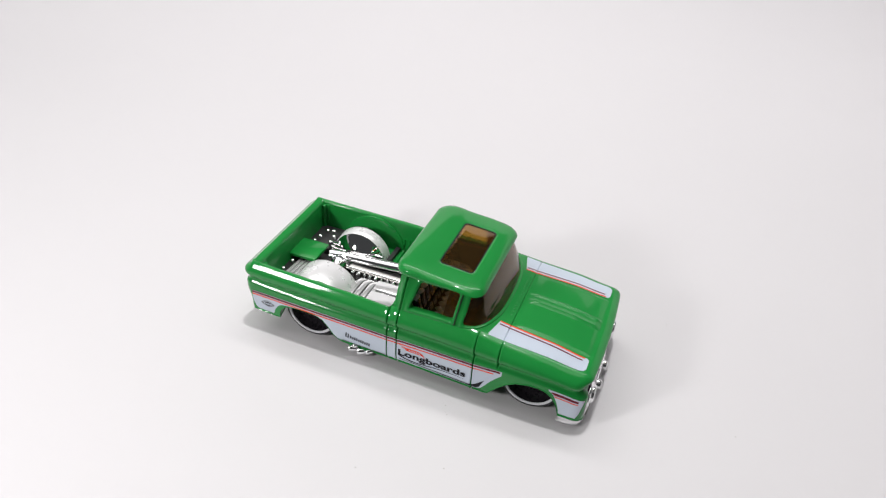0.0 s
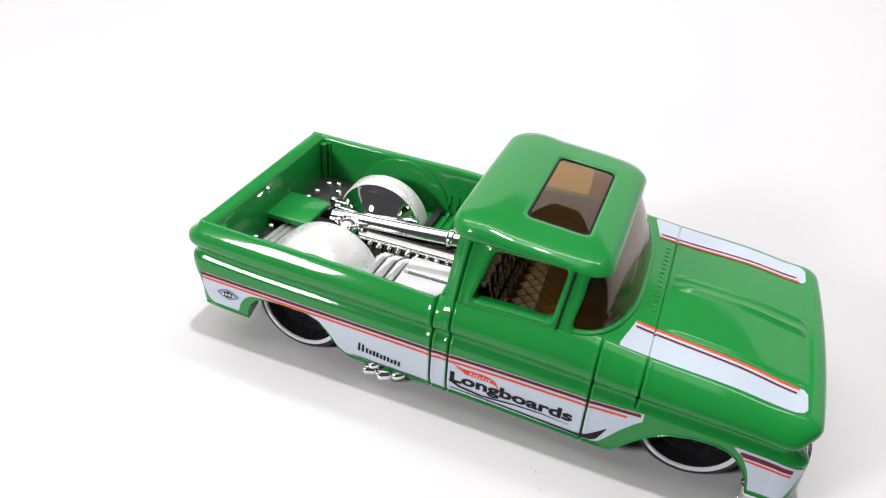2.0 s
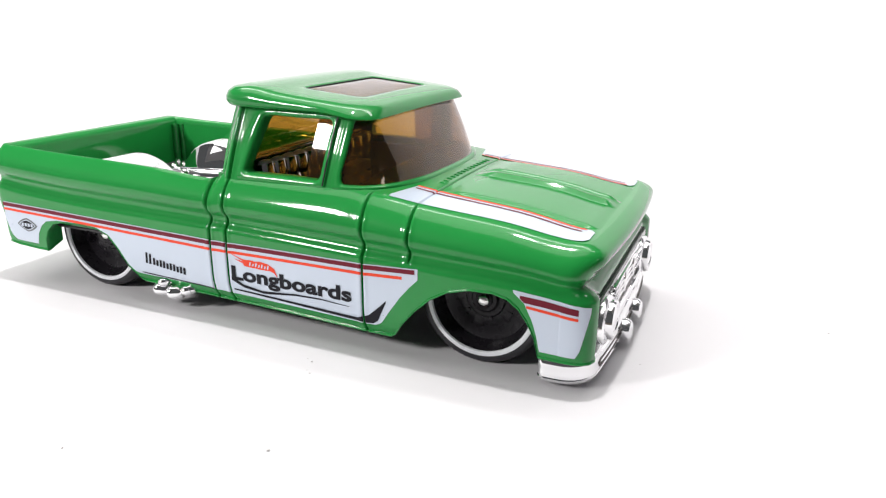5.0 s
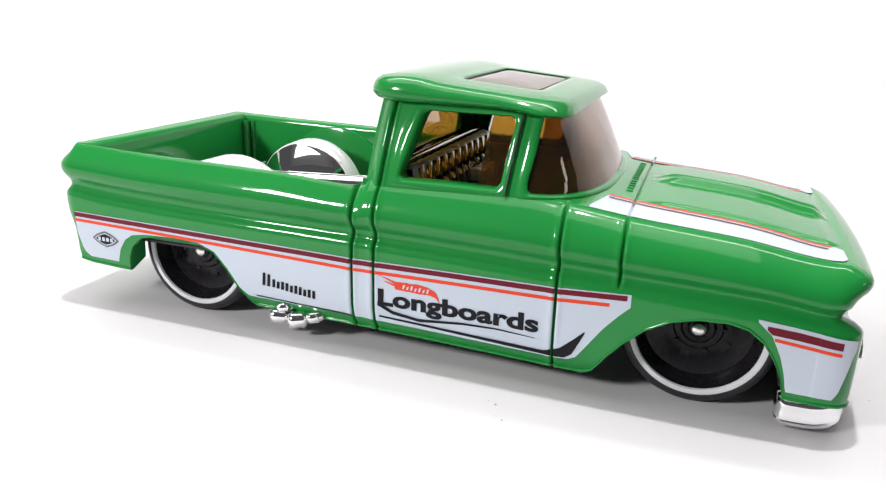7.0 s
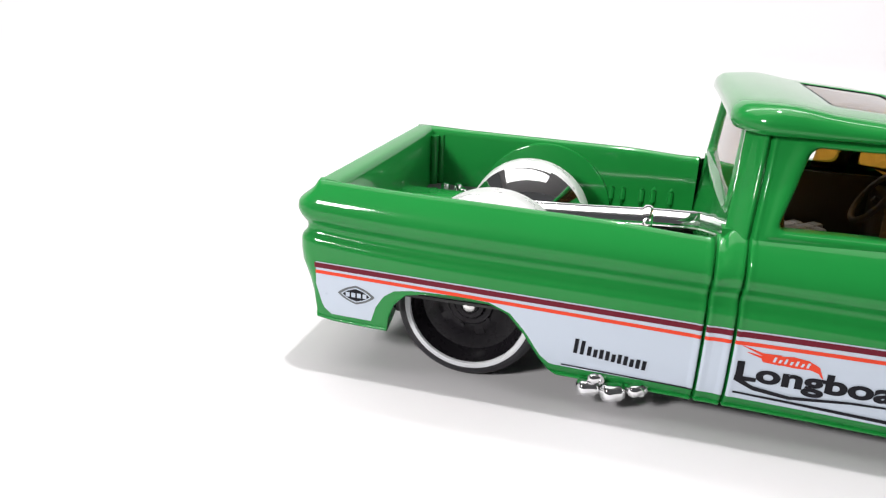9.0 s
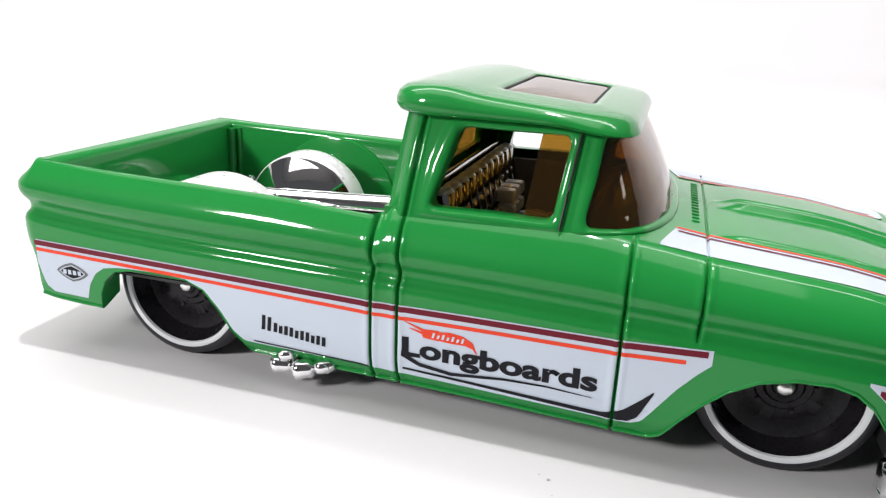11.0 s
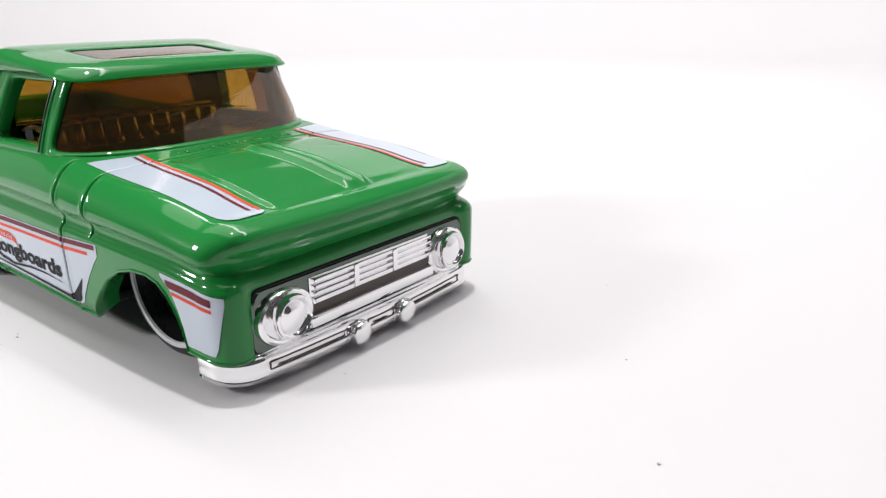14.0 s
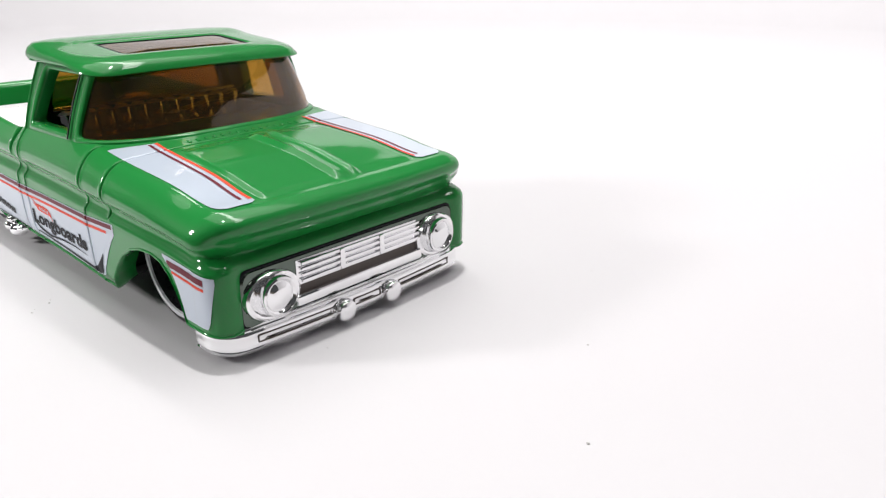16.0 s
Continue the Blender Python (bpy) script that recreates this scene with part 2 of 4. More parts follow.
LOWER = [(0.0, -0.058), (0.035, -0.050), (0.075, -0.014), (0.11, -0.002), (0.16, 0.0), (0.62, -0.006), (0.76, -0.030), (0.84, -0.075), (0.92, -0.14)]
SEAMS = ((-0.545, 0.0, 2.0), (-0.335, 0.0, 2.0), (1.275, 0.0, 2.0), (1.755, 1.0, 2.0))


def top_of(x):
    return spline(TOP, x)


def groove_of(x):
    return spline(GROOVE, x)


def seam(x, z):
    return sum(-0.038 * math.exp(-(((x - c) / 0.0095) ** 2)) + 0.006 * math.exp(-(((abs(x - c) - 0.034) / 0.022) ** 2)) for c, z0, z1 in SEAMS if z0 < z < z1)


def outset(x, z):
    """How far the side stands out from the plan's outline at a height."""
    g, t = groove_of(x), top_of(x)
    if z >= g:
        k, u = step(-0.50, -0.60, x), (z - g) / (t - g)
        d = spline(UPPER, u) * (1 - k) + (spline(UPPER_BED, u) * k if k else 0)
    else:
        d = spline(LOWER, g - z)
    return d + seam(x, z)


def side(x, z, lift=0.0):
    """A point of the right-hand side, and on round the front corner."""
    if x > X1 - R1:
        a = (x - X1 + R1) / R1
        nx, ny = math.sin(a), -math.cos(a)
        q = body_point((X1 - R1 + R1 * nx, -(spline(WIDTH, X1 - R1) - R1) + R1 * ny, nx, ny, "nose"), z)
        return (q[0] + (lift + 0.003) * nx, q[1] + (lift + 0.003) * ny, z)
    return (x, -(spline(WIDTH, x) + outset(x, z) + lift), z)


def tail(z):
    """How far the tail draws in below its middle."""
    return -0.24 * step(1.0, 0.42, z)


X0, X1, R0, R1 = -3.825, 3.505, 0.19, 0.31
stations = set(np.arange(-3.66, 3.25, 0.08)) | {k[0] for k in FOOT if X0 + R0 < k[0] < X1 - R1} | {X0 + R0, X1 - R1}
for c, *_ in SEAMS:
    stations = {s for s in stations if abs(s - c) > 0.09} | {c + sg * o for sg in (-1, 1) for o in (0.0, 0.004, 0.008, 0.012, 0.016, 0.021, 0.026, 0.031, 0.036, 0.042, 0.049, 0.058, 0.07, 0.085)}
stations = sorted(s for s in stations if X0 + R0 <= s <= X1 - R1)
NEST = np.linspace(-1, 1, 25)


def outline():
    """Round the plan: right side from rear to front, nose, left side from front to rear, tail. Gives (x, y, normal x, normal y, kind)."""
    pts = [(x, -spline(WIDTH, x), 0, -1, "side") for x in stations]
    w1 = spline(WIDTH, X1 - R1)
    pts += [(X1 - R1 + R1 * math.sin(a), -(w1 - R1) - R1 * math.cos(a), math.sin(a), -math.cos(a), "nose") for a in np.linspace(0.2, math.pi / 2, 7)]
    pts += [(X1, f * (w1 - R1), 1, 0, "nose") for f in NEST[1:-1]]
    pts += [(X1 - R1 + R1 * math.cos(a), (w1 - R1) + R1 * math.sin(a), math.cos(a), math.sin(a), "nose") for a in np.linspace(0, math.pi / 2 - 0.2, 7)]
    pts += [(x, spline(WIDTH, x), 0, 1, "side") for x in reversed(stations)]
    w0 = spline(WIDTH, X0 + R0)
    pts += [(X0 + R0 - R0 * math.sin(a), (w0 - R0) + R0 * math.cos(a), -math.sin(a), math.cos(a), "tail") for a in np.linspace(0.2, math.pi / 2, 6)]
    pts += [(X0, -f * (w0 - R0), -1, 0, "tail") for f in NEST[1:-1]]
    pts += [(X0 + R0 - R0 * math.cos(a), -(w0 - R0) - R0 * math.sin(a), -math.cos(a), -math.sin(a), "tail") for a in np.linspace(0, math.pi / 2 - 0.2, 6)]
    return pts


ring = outline()
ups = (1.0, 0.985, 0.965, 0.94, 0.91, 0.87, 0.82, 0.76, 0.70, 0.63, 0.56, 0.50, 0.45, 0.40, 0.36, 0.32, 0.28, 0.24, 0.17, 0.10, 0.05, 0.0)
downs = (0.02, 0.04, 0.06, 0.08, 0.105, 0.13)
lows = (0.12, 0.3, 0.5, 0.7, 0.82, 0.9, 0.96, 1.0)


def body_point(p, z):
    x, y, nx, ny, kind = p
    xs = min(max(x, X0 + R0), X1 - R1) if kind != "side" else x
    d = outset(xs, z)
    if kind == "tail":
        d += (tail(z) - 0.075 * step(1.42, 1.58, z)) * abs(nx)
    if kind == "nose" and z >= groove_of(x):
        a = step(0.15, 1.0, abs(nx)) ** 2
        d = d * (1 - a) + spline(NOSE, (z - groove_of(x)) / (top_of(x) - groove_of(x))) * a
    if kind == "nose":
        d -= 0.06 * nx * nx * math.exp(-(((z - groove_of(x) + 0.005) / 0.045) ** 2))
    if kind == "nose" and z < groove_of(x):
        d -= 0.062 * nx * nx - 0.21 * nx * nx * abs(ny)
    bow = 0.05 * (1 - (y / 1.3) ** 2) if kind == "nose" and abs(y) < 1.3 and z > groove_of(x) - 0.02 else 0
    return (x + d * nx + bow, y + d * ny, z)


def heights(x):
    g, t, f = groove_of(x), top_of(x), linear(FOOT, x)
    base = g - 0.13
    return [g + u * (t - g) for u in ups] + [g - v for v in downs] + [base + (f - base) * u for u in lows]


bm = bmesh.new()
rows = [[body_point(p, z) for z in heights(p[0])] for p in ring]
for p, row in zip(ring, rows):
    x, y, z = row[-1]
    lip = 1 - 0.72 * step(-2.98, -2.85, p[0]) * step(-1.58, -1.66, p[0])
    row += [(x + lip * d * p[2], y + lip * d * p[3], z + (lip * h if h < 0 else h)) for d, h in ((0.010, -0.006), (0.013, -0.014), (0.010, -0.023), (0.0, -0.030), (-0.015, -0.032), (-0.05, -0.022), (-0.10, 0.0), (-0.22, 0.05))]
grid(bm, rows + [rows[0]])
# bed rail and inner walls
U = [i for i, p in enumerate(ring) if p[0] < -0.56]
nose_end = max(i for i, p in enumerate(ring) if p[4] == "nose")
order = [i for i in U if i > nose_end] + [i for i in U if i < nose_end]
inner = []
for i in order:
    x, y, nx, ny, kind = ring[i]
    t = top_of(x)
    corner = abs(nx) > 0.05 and abs(ny) > 0.05
    ws = spline(WIDTH, max(x, X0 + R0))
    row = []
    for k, (dx, dy, z) in enumerate(((0.125, 0.125, t), (0.235, 0.145, t - 0.004), (0.31, 0.168, t - 0.014), (0.345, 0.187, t - 0.036), (0.36, 0.196, t - 0.075), (0.365, 0.20, 1.2), (0.38, 0.22, 0.78))):
        if k == 0:
            d0 = 0.125 + (0.075 * abs(nx) if kind == "tail" else 0)
            row.append((x - d0 * nx, y - d0 * ny, z))
        elif corner:
            row.append((X0 + dx, math.copysign(ws - dy, y), z))
        elif kind == "tail":
            row.append((x - dx * nx, max(-ws + dy, min(ws - dy, y)), z))
        else:
            row.append((max(x, X0 + dx), y - dy * ny, z))
    inner.append(row)
grid(bm, inner)
# hood and cowl
near = [i for i, p in enumerate(ring) if p[0] > 1.0 and p[3] < 0 and (p[4] == "side" or p[1] < 0)]


def hood(x, f, y, z):
    crown = 0.035 * (1 - f * f) * step(3.37, 2.8, x)
    run = step(1.80, 2.05, x) * step(3.35, 3.22, x)
    panel = 0.026 * run * step(0.885 + 0.03 * (x - 1.8), 0.825 + 0.03 * (x - 1.8), abs(y))
    spear = 0.042 * run * step(0.17, 0.105, abs(y - 0.05)) - 0.018 * run * step(0.09, 0.05, abs(y - 0.05))
    gap = -0.022 * math.exp(-(((x - 1.755) / 0.009) ** 2))
    return z + crown + panel + spear + gap


fr = sorted(set(np.round(list(np.linspace(-1, 1, 49)) + [s * (0.05 + o) / 1.35 for s in (-1, 1) for o in (0.05, 0.07, 0.09, 0.105, 0.12, 0.137, 0.155, 0.17)] + [s * o / 1.35 for s in (-1, 1) for o in np.linspace(0.81, 0.95, 12)], 4)))
rows = []
for i in near:
    x, y, z = body_point(ring[i], top_of(ring[i][0]))
    rows.append([(x, f * -y, hood(x, f, f * -y, z)) for f in fr])
w1 = spline(WIDTH, X1 - R1) - R1
rows.append([body_point((X1, f * w1, 1, 0, "nose"), top_of(X1)) for f in fr])
grid(bm, rows)
body = part("body", bm, GREEN, truck, "glossy green enamelled metal body", sharp=50)

bm = bmesh.new()
box(bm, (-0.03, -0.016, -0.014), (0.03, 0.016, 0.014), 0.009)
louvre = part("cowl_louvre", bm, GREEN, body)
for k in range(15):
    ob = louvre if k == 0 else new("cowl_louvre", louvre.data)
    ob.parent = body
    y = -0.62 + 0.095 * k
    ob.matrix_local = pose(1.675 * CM, y * CM, (hood(1.675, y / 1.36, y, top_of(1.675)) - 0.003) * CM, 0, 7, 0)

# bed floor, cab back
bm = bmesh.new()
box(bm, (-3.5, -1.35, 0.72), (-0.5, 1.35, 0.80))
for sg in (-1, 1):
    lathe(bm, [(0.05, 0.74), (-0.03, 0.735), (-0.04, 0.72), (-0.04, 0.0)], (-2.15, sg * 1.33, 0.80), (0, sg, 0), 40, arc=(0, 180))
    tube(bm, [(-3.43, sg * 1.25, 0.80), (-3.43, sg * 1.25, 1.53)], 0.05)
    tube(bm, [(-3.36, sg * 1.31, 0.80), (-3.36, sg * 1.31, 1.53)], 0.035)
part("bed_floor", bm, GREEN, truck, "green bed floor and wheel arches")
bm = bmesh.new()
box(bm, (-3.48, -0.28, 1.09), (-2.84, 0.37, 1.165), 0.02)
part("bed_shelf", bm, GREEN, truck, "green raised shelf against the tailgate")
# black sheets and blocks added to darken the bed's floor and rear corners
bm = bmesh.new()
box(bm, (-3.46, -1.32, 0.796), (-2.72, 1.32, 0.815), 0.004)
box(bm, (-3.44, -0.20, 0.80), (-3.02, 0.29, 1.10))
box(bm, (-3.46, 0.44, 0.80), (-2.90, 1.28, 0.975), 0.02)
box(bm, (-3.46, -1.28, 0.80), (-3.31, -0.24, 0.975), 0.02)
box(bm, (-2.72, -1.32, 0.796), (-0.53, 0.62, 0.812), 0.004)
part("bed_dark_fill", bm, CHASSIS, truck, "black fill that darkens the bed between the chromed parts")

# ---- cab
ZB, ZT = 1.56, 2.30
FB = [(0.82, 1.425), (0.95, 1.42), (1.15, 1.365), (1.32, 1.20), (1.44, 0.95), (1.53, 0.55), (1.56, 0.0)]
FT = [(0.90, 1.165), (0.98, 1.155), (1.05, 1.09), (1.09, 0.95), (1.12, 0.75), (1.14, 0.40), (1.15, 0.0)]


def along(keys, u):
    """A point on a run of (x, s), u from 0 to 1, smooth."""
    n = len(keys) - 1
    k = [(i / n, p[0]) for i, p in enumerate(keys)], [(i / n, p[1]) for i, p in enumerate(keys)]
    return spline(k[0], u), spline(k[1], u)


def cab_front(u, v):
    bx, bs = along(FB, 1 - abs(u))
    tx, ts = along(FT, 1 - abs(u))
    sg = -1 if u < 0 else 1
    bulge = math.sin(math.pi * v)
    inner = step(1.0, 0.75, abs(u))
    return Vector((bx + (tx - bx) * v + 0.03 * bulge * inner, sg * (bs + (ts - bs) * v + bulge * (0.02 - 0.005 * inner)), ZB - 0.02 * (1 - abs(u)) + (ZT - ZB + 0.02 * (1 - abs(u))) * v))


def cab_side(sg):
    def f(u, v):
        bx, tx = -0.50 + 1.32 * u, -0.44 + 1.34 * u
        s = 1.425 + (1.165 - 1.425) * v + 0.02 * math.sin(math.pi * v)
        s -= 0.10 * step(0.10, 0.0, u) + 0.035 * math.exp(-(((u - 0.128) / 0.009) ** 2)) - 0.006 * math.exp(-(((abs(u - 0.128) - 0.024) / 0.010) ** 2))
        return Vector((bx + (tx - bx) * v, sg * s, ZB + (ZT - ZB) * v))
    return f


def cab_rear(u, v):
    s = 1.325 + (1.065 - 1.325) * v + 0.02 * math.sin(math.pi * v)
    return Vector((-0.50 + 0.06 * v - 0.02 * (1 - u * u), s * u, ZB + (ZT - ZB) * v))


def hole_loop(u0, u1, v0, v1, ru, rv, slant=(0.0, 0.0), n=6):
    pts = []
    for cu, cv, a in ((u1 - ru, v0 + rv, -90), (u1 - ru, v1 - rv, 0), (u0 + ru, v1 - rv, 90), (u0 + ru, v0 + rv, 180)):
        for k in range(n + 1):
            w = radians(a + 90 * k / n)
            pts.append((cu + ru * math.cos(w), cv + rv * math.sin(w)))
    more = []
    for a, b in zip(pts, pts[1:] + pts[:1]):
        far = math.hypot(a[0] - b[0], a[1] - b[1])
        m = max(1, int(far / 0.08))
        more += [(a[0] + (b[0] - a[0]) * k / m, a[1] + (b[1] - a[1]) * k / m) for k in range(m)]
    mid = (v0 + v1) / 2
    return [(u + (slant[0] + (slant[1] - slant[0]) * (u - u0) / (u1 - u0)) * (v - mid), v) for u, v in more]


def to_edge(u, v, u0, u1, v0, v1, cu, cv):
    """Where the ray from the middle through (u, v) leaves the panel."""
    du, dv = u - cu, v - cv
    k = min([(e - c) / d for e, c, d in ((u1, cu, du), (u0, cu, du), (v1, cv, dv), (v0, cv, dv)) if abs(d) > 1e-9 and (e - c) / d > 0])
    return cu + du * k, cv + dv * k


def panel(bm, surf, bounds, hole, inward, lip=0.05):
    """A panel of the cab with a window opening that has a rounded lip."""
    u0, u1, v0, v1 = bounds
    cu, cv = sum(p[0] for p in hole) / len(hole), sum(p[1] for p in hole) / len(hole)
    outer = [to_edge(u, v, u0, u1, v0, v1, cu, cv) for u, v in hole]
    corners = [(u0, v0), (u1, v0), (u1, v1), (u0, v1)]
    for c in corners:
        k = min(range(len(outer)), key=lambda i: math.hypot((outer[i][0] - c[0]) / (u1 - u0), (outer[i][1] - c[1]) / (v1 - v0)))
        outer[k] = c
    inn = lambda p: Vector(inward) if inward else (Vector((0.45, 0, p.z)) - p).normalized()
    rows = []
    for w, off, up in ((0.0, 0, 0), (0.35, 0, 0), (0.7, 0, 0), (1, 0.125, 0.0), (1, 0.110, 0.003), (1, 0.092, 0.014), (1, 0.070, 0.026), (1, 0.044, 0.030), (1, 0.022, 0.022), (1, 0.008, 0.008), (1, 0.0, -0.006)):
        row = []
        for o, h in zip(outer, hole):
            far = max((surf(*o) - surf(*h)).length, 0.01)
            keep = 1 - min(off, 0.8 * far * off / 0.125) / far
            k = w * keep if off or w == 1 else w * (1 - min(0.125, 0.8 * far) / far)
            p = surf(o[0] + (h[0] - o[0]) * k, o[1] + (h[1] - o[1]) * k)
            row.append(p - inn(p) * up * min(1, far / 0.32))
        rows.append(row)
    rows.append([p + inn(p) * 0.02 + (surf(cu, cv) - p).normalized() * 0.012 for p in rows[-1]])
    rows.append([p + inn(p) * lip for p in rows[-1]])
    grid(bm, rows, closed=True)


def pane(bm, surf, hole, inward, depth=0.045, thick=0.02, grow=1.05, n=7):
    cu, cv = sum(p[0] for p in hole) / len(hole), sum(p[1] for p in hole) / len(hole)
    def at(u, v, dd):
        p = surf(u, v)
        return p + (Vector(inward) if inward else (Vector((0.45, 0, p.z)) - p).normalized()) * dd

    for dd in (depth, depth + thick):
        rows = [[at(cu + (u - cu) * w * grow, cv + (v - cv) * w * grow, dd) for u, v in hole] for w in np.linspace(0.04, 1, n)]
        vs = grid(bm, rows, closed=True)
        bm.faces.new(vs[0])
        if dd == depth:
            edge = rows[-1]
    grid(bm, [edge, rows[-1]], closed=True)


SIDE_HOLE = hole_loop(0.285, 0.925, 0.065, 0.85, 0.05, 0.09, (0.11, 0.01))
WIND_HOLE = hole_loop(-0.845, 0.845, 0.06, 0.90, 0.07, 0.18, (0.07, -0.07))
REAR_HOLE = hole_loop(-0.86, 0.86, 0.16, 0.93, 0.06, 0.12)
bm = bmesh.new()
for sg in (-1, 1):
    panel(bm, cab_side(sg), (0.17, 1, -0.03, 1), SIDE_HOLE, (0, -sg, 0), 0.11)
    grid(bm, [[cab_side(sg)(u, v) for v in np.linspace(-0.14, 1, 13)] for u in (0, 0.02, 0.04, 0.06, 0.08, 0.095, 0.104, 0.11, 0.115, 0.119, 0.123, 0.126, 0.128, 0.13, 0.133, 0.137, 0.141, 0.146, 0.152, 0.16, 0.17)])
panel(bm, cab_front, (-1, 1, -0.03, 1), WIND_HOLE, None)
panel(bm, cab_rear, (-1, 1, -0.9, 1), REAR_HOLE, (1, 0, 0))
for sg in (-1, 1):
    box(bm, (-0.52, min(sg * 1.24, sg * 1.36), 0.8), (-0.44, max(sg * 1.24, sg * 1.36), 1.58))
part("cab", bm, GREEN, truck, "green cab pillars round open windows", sharp=45)

# raised black bead paints the shade of the door's gap; no groove is cut
for sg in (-1, 1):
    bm = bmesh.new()
    tube(bm, [cab_side(sg)(0.964, v) + Vector((0, sg * 0.027, 0)) for v in np.linspace(0.03, 0.93, 10)], 0.009, 8)
    part("door_gap_shade", bm, CHASSIS, truck, "black bead painting the shaded gap between door frame and pillar")


def roof_tilt(x, z):
    """The roof is level behind the sunroof and falls gently from there to the front."""
    return min(1, max(0, (z - 2.26) / 0.16)) * (0.006 + 0.032 * step(0.13, -0.22, x) - 0.085 * max(0, x + 0.05)) - 0.06 * step(0.55, 1.2, x) * step(2.44, 2.38, z)


bm = bmesh.new()
loops = []
for x0, x1, h, z, r in ((-0.38, 1.05, 1.10, 2.255, 0.20), (-0.46, 1.13, 1.22, 2.250, 0.22), (-0.53, 1.195, 1.275, 2.270, 0.28), (-0.56, 1.215, 1.30, 2.305, 0.30),
                        (-0.56, 1.21, 1.295, 2.340, 0.30), (-0.545, 1.203, 1.275, 2.378, 0.30), (-0.50, 1.18, 1.235, 2.410, 0.29), (-0.40, 1.125, 1.15, 2.425, 0.27),
                        (-0.22, 0.98, 1.02, 2.430, 0.2), (-0.06, 0.94, 0.92, 2.433, 0.15), (0.04, 0.91, 0.85, 2.435, 0.12), (0.10, 0.90, 0.82, 2.435, 0.12), (0.145, 0.865, 0.775, 2.435, 0.09), (0.155, 0.855, 0.765, 2.427, 0.085), (0.155, 0.855, 0.765, 2.365, 0.085)):
    ring_pts = rounded(x0, x1, h, r)
    ring_pts = [(a[0] + (b[0] - a[0]) * k / 8, a[1] + (b[1] - a[1]) * k / 8) for a, b in zip(ring_pts, ring_pts[1:] + ring_pts[:1]) for k in range(8 if math.dist(a, b) > 0.3 else 1)]
    loops.append([(x, y, z - 0.012 * (y / 1.3) ** 2 + roof_tilt(x, z)) for x, y in ring_pts])
grid(bm, loops, closed=True)
part("roof", bm, GREEN, truck, "green overhanging roof with sunroof opening", sharp=60)

bm = bmesh.new()
pane(bm, cab_front, WIND_HOLE, None, 0.03)
part("windshield", bm, AMBER, truck, "smoked amber wraparound windshield", sharp=60)
for sg in (-1, 1):
    bm = bmesh.new()
    rows = []
    for u in np.linspace(0.755, 1.0, 6):
        sheet_in, sheet_out = [[cab_side(sg)(u, v) - Vector((0, sg * d, 0)) for v in np.linspace(-0.02, 0.97, 8)] for d in (0.115, 0.135)]
        rows.append(sheet_in + sheet_out[::-1])
    vs = grid(bm, rows, closed=True)
    bm.faces.new(vs[0]), bm.faces.new(vs[-1])
    part("quarter_glass", bm, AMBER, truck, "smoked amber glass at the front of the side window", sharp=60)
bm = bmesh.new()
pane(bm, cab_rear, REAR_HOLE, (1, 0, 0), 0.03)
part("rear_window", bm, AMBER, truck, "smoked amber rear window", sharp=60)
bm = bmesh.new()
base = rounded(0.175, 0.835, 0.745, 0.08)
rows = []
for z, spans in ((2.418, (0.1, 0.4, 0.7, 0.9, 0.97, 1)), (2.395, (1, 0.97, 0.9, 0.7, 0.4, 0.1))):
    rows += [[(0.505 + (x - 0.505) * w, y * w, z + 0.018 * (1 - w**4) + roof_tilt(0.505 + (x - 0.505) * w, 2.43)) for x, y in base] for w in spans]
vs = grid(bm, rows, closed=True)
bm.faces.new(vs[0]), bm.faces.new(vs[-1])
part("sunroof", bm, AMBER, truck, "smoked amber sunroof panel", sharp=60)

bm = bmesh.new()
grid(bm, [[(x, y, z + roof_tilt(x, 2.43)) for x, y in rounded(*r)] for r, z in (((0.158, 0.852, 0.762, 0.085), 2.424), ((0.176, 0.834, 0.744, 0.08), 2.428), ((0.18, 0.83, 0.74, 0.08), 2.40))], closed=True)
part("sunroof_gasket", bm, BLACK, truck, "black gasket round the sunroof")

# cabin
bm = bmesh.new()
box(bm, (-0.40, -1.30, 0.5), (1.5, 1.30, 0.62))
for sg in (-1, 1):
    box(bm, (-0.4, min(sg * 1.22, sg * 1.30), 0.6), (1.35, max(sg * 1.22, sg * 1.30), 1.52))
box(bm, (1.05, -1.25, 0.6), (1.5, 1.25, 1.45), 0.06)
part("cabin_tub", bm, CABIN, truck, "dark cabin floor and dashboard")
bm = bmesh.new()
box(bm, (0.0, -1.15, 0.62), (0.70, 1.15, 1.00), 0.06)
seat = part("seat", bm, CABIN, truck, "dark quilted bench seat with chromed pads")
bm = bmesh.new()
box(bm, (-0.062, -0.062, -0.03), (0.062, 0.062, 0.03), 0.022)
quilt = part("bench_pad", bm, QUILT, seat, "bright square pad of the seat")
for k in range(6):
    for j in range(12):
        ob = quilt if k == j == 0 else new("bench_pad", quilt.data)
        ob.parent = seat
        ob.matrix_local = pose((0.13 + 0.093 * k) * CM, (-1.0 + 0.178 * j + 0.089 * (k % 2)) * CM, 1.01 * CM, 0, 0, 45)
bm = bmesh.new()
box(bm, (-0.06, -0.088, -0.092), (0.06, 0.088, 0.092), 0.035)
first = part("cushion", bm, SEAT, seat)
bm = bmesh.new()
bmesh.ops.create_uvsphere(bm, u_segments=14, v_segments=9, radius=0.1)
for v in bm.verts:
    v.co = Vector((v.co.x * 0.8, v.co.y * 1.02, v.co.z * 0.55 - (0.32 if v.co.z < -0.001 else 0)))
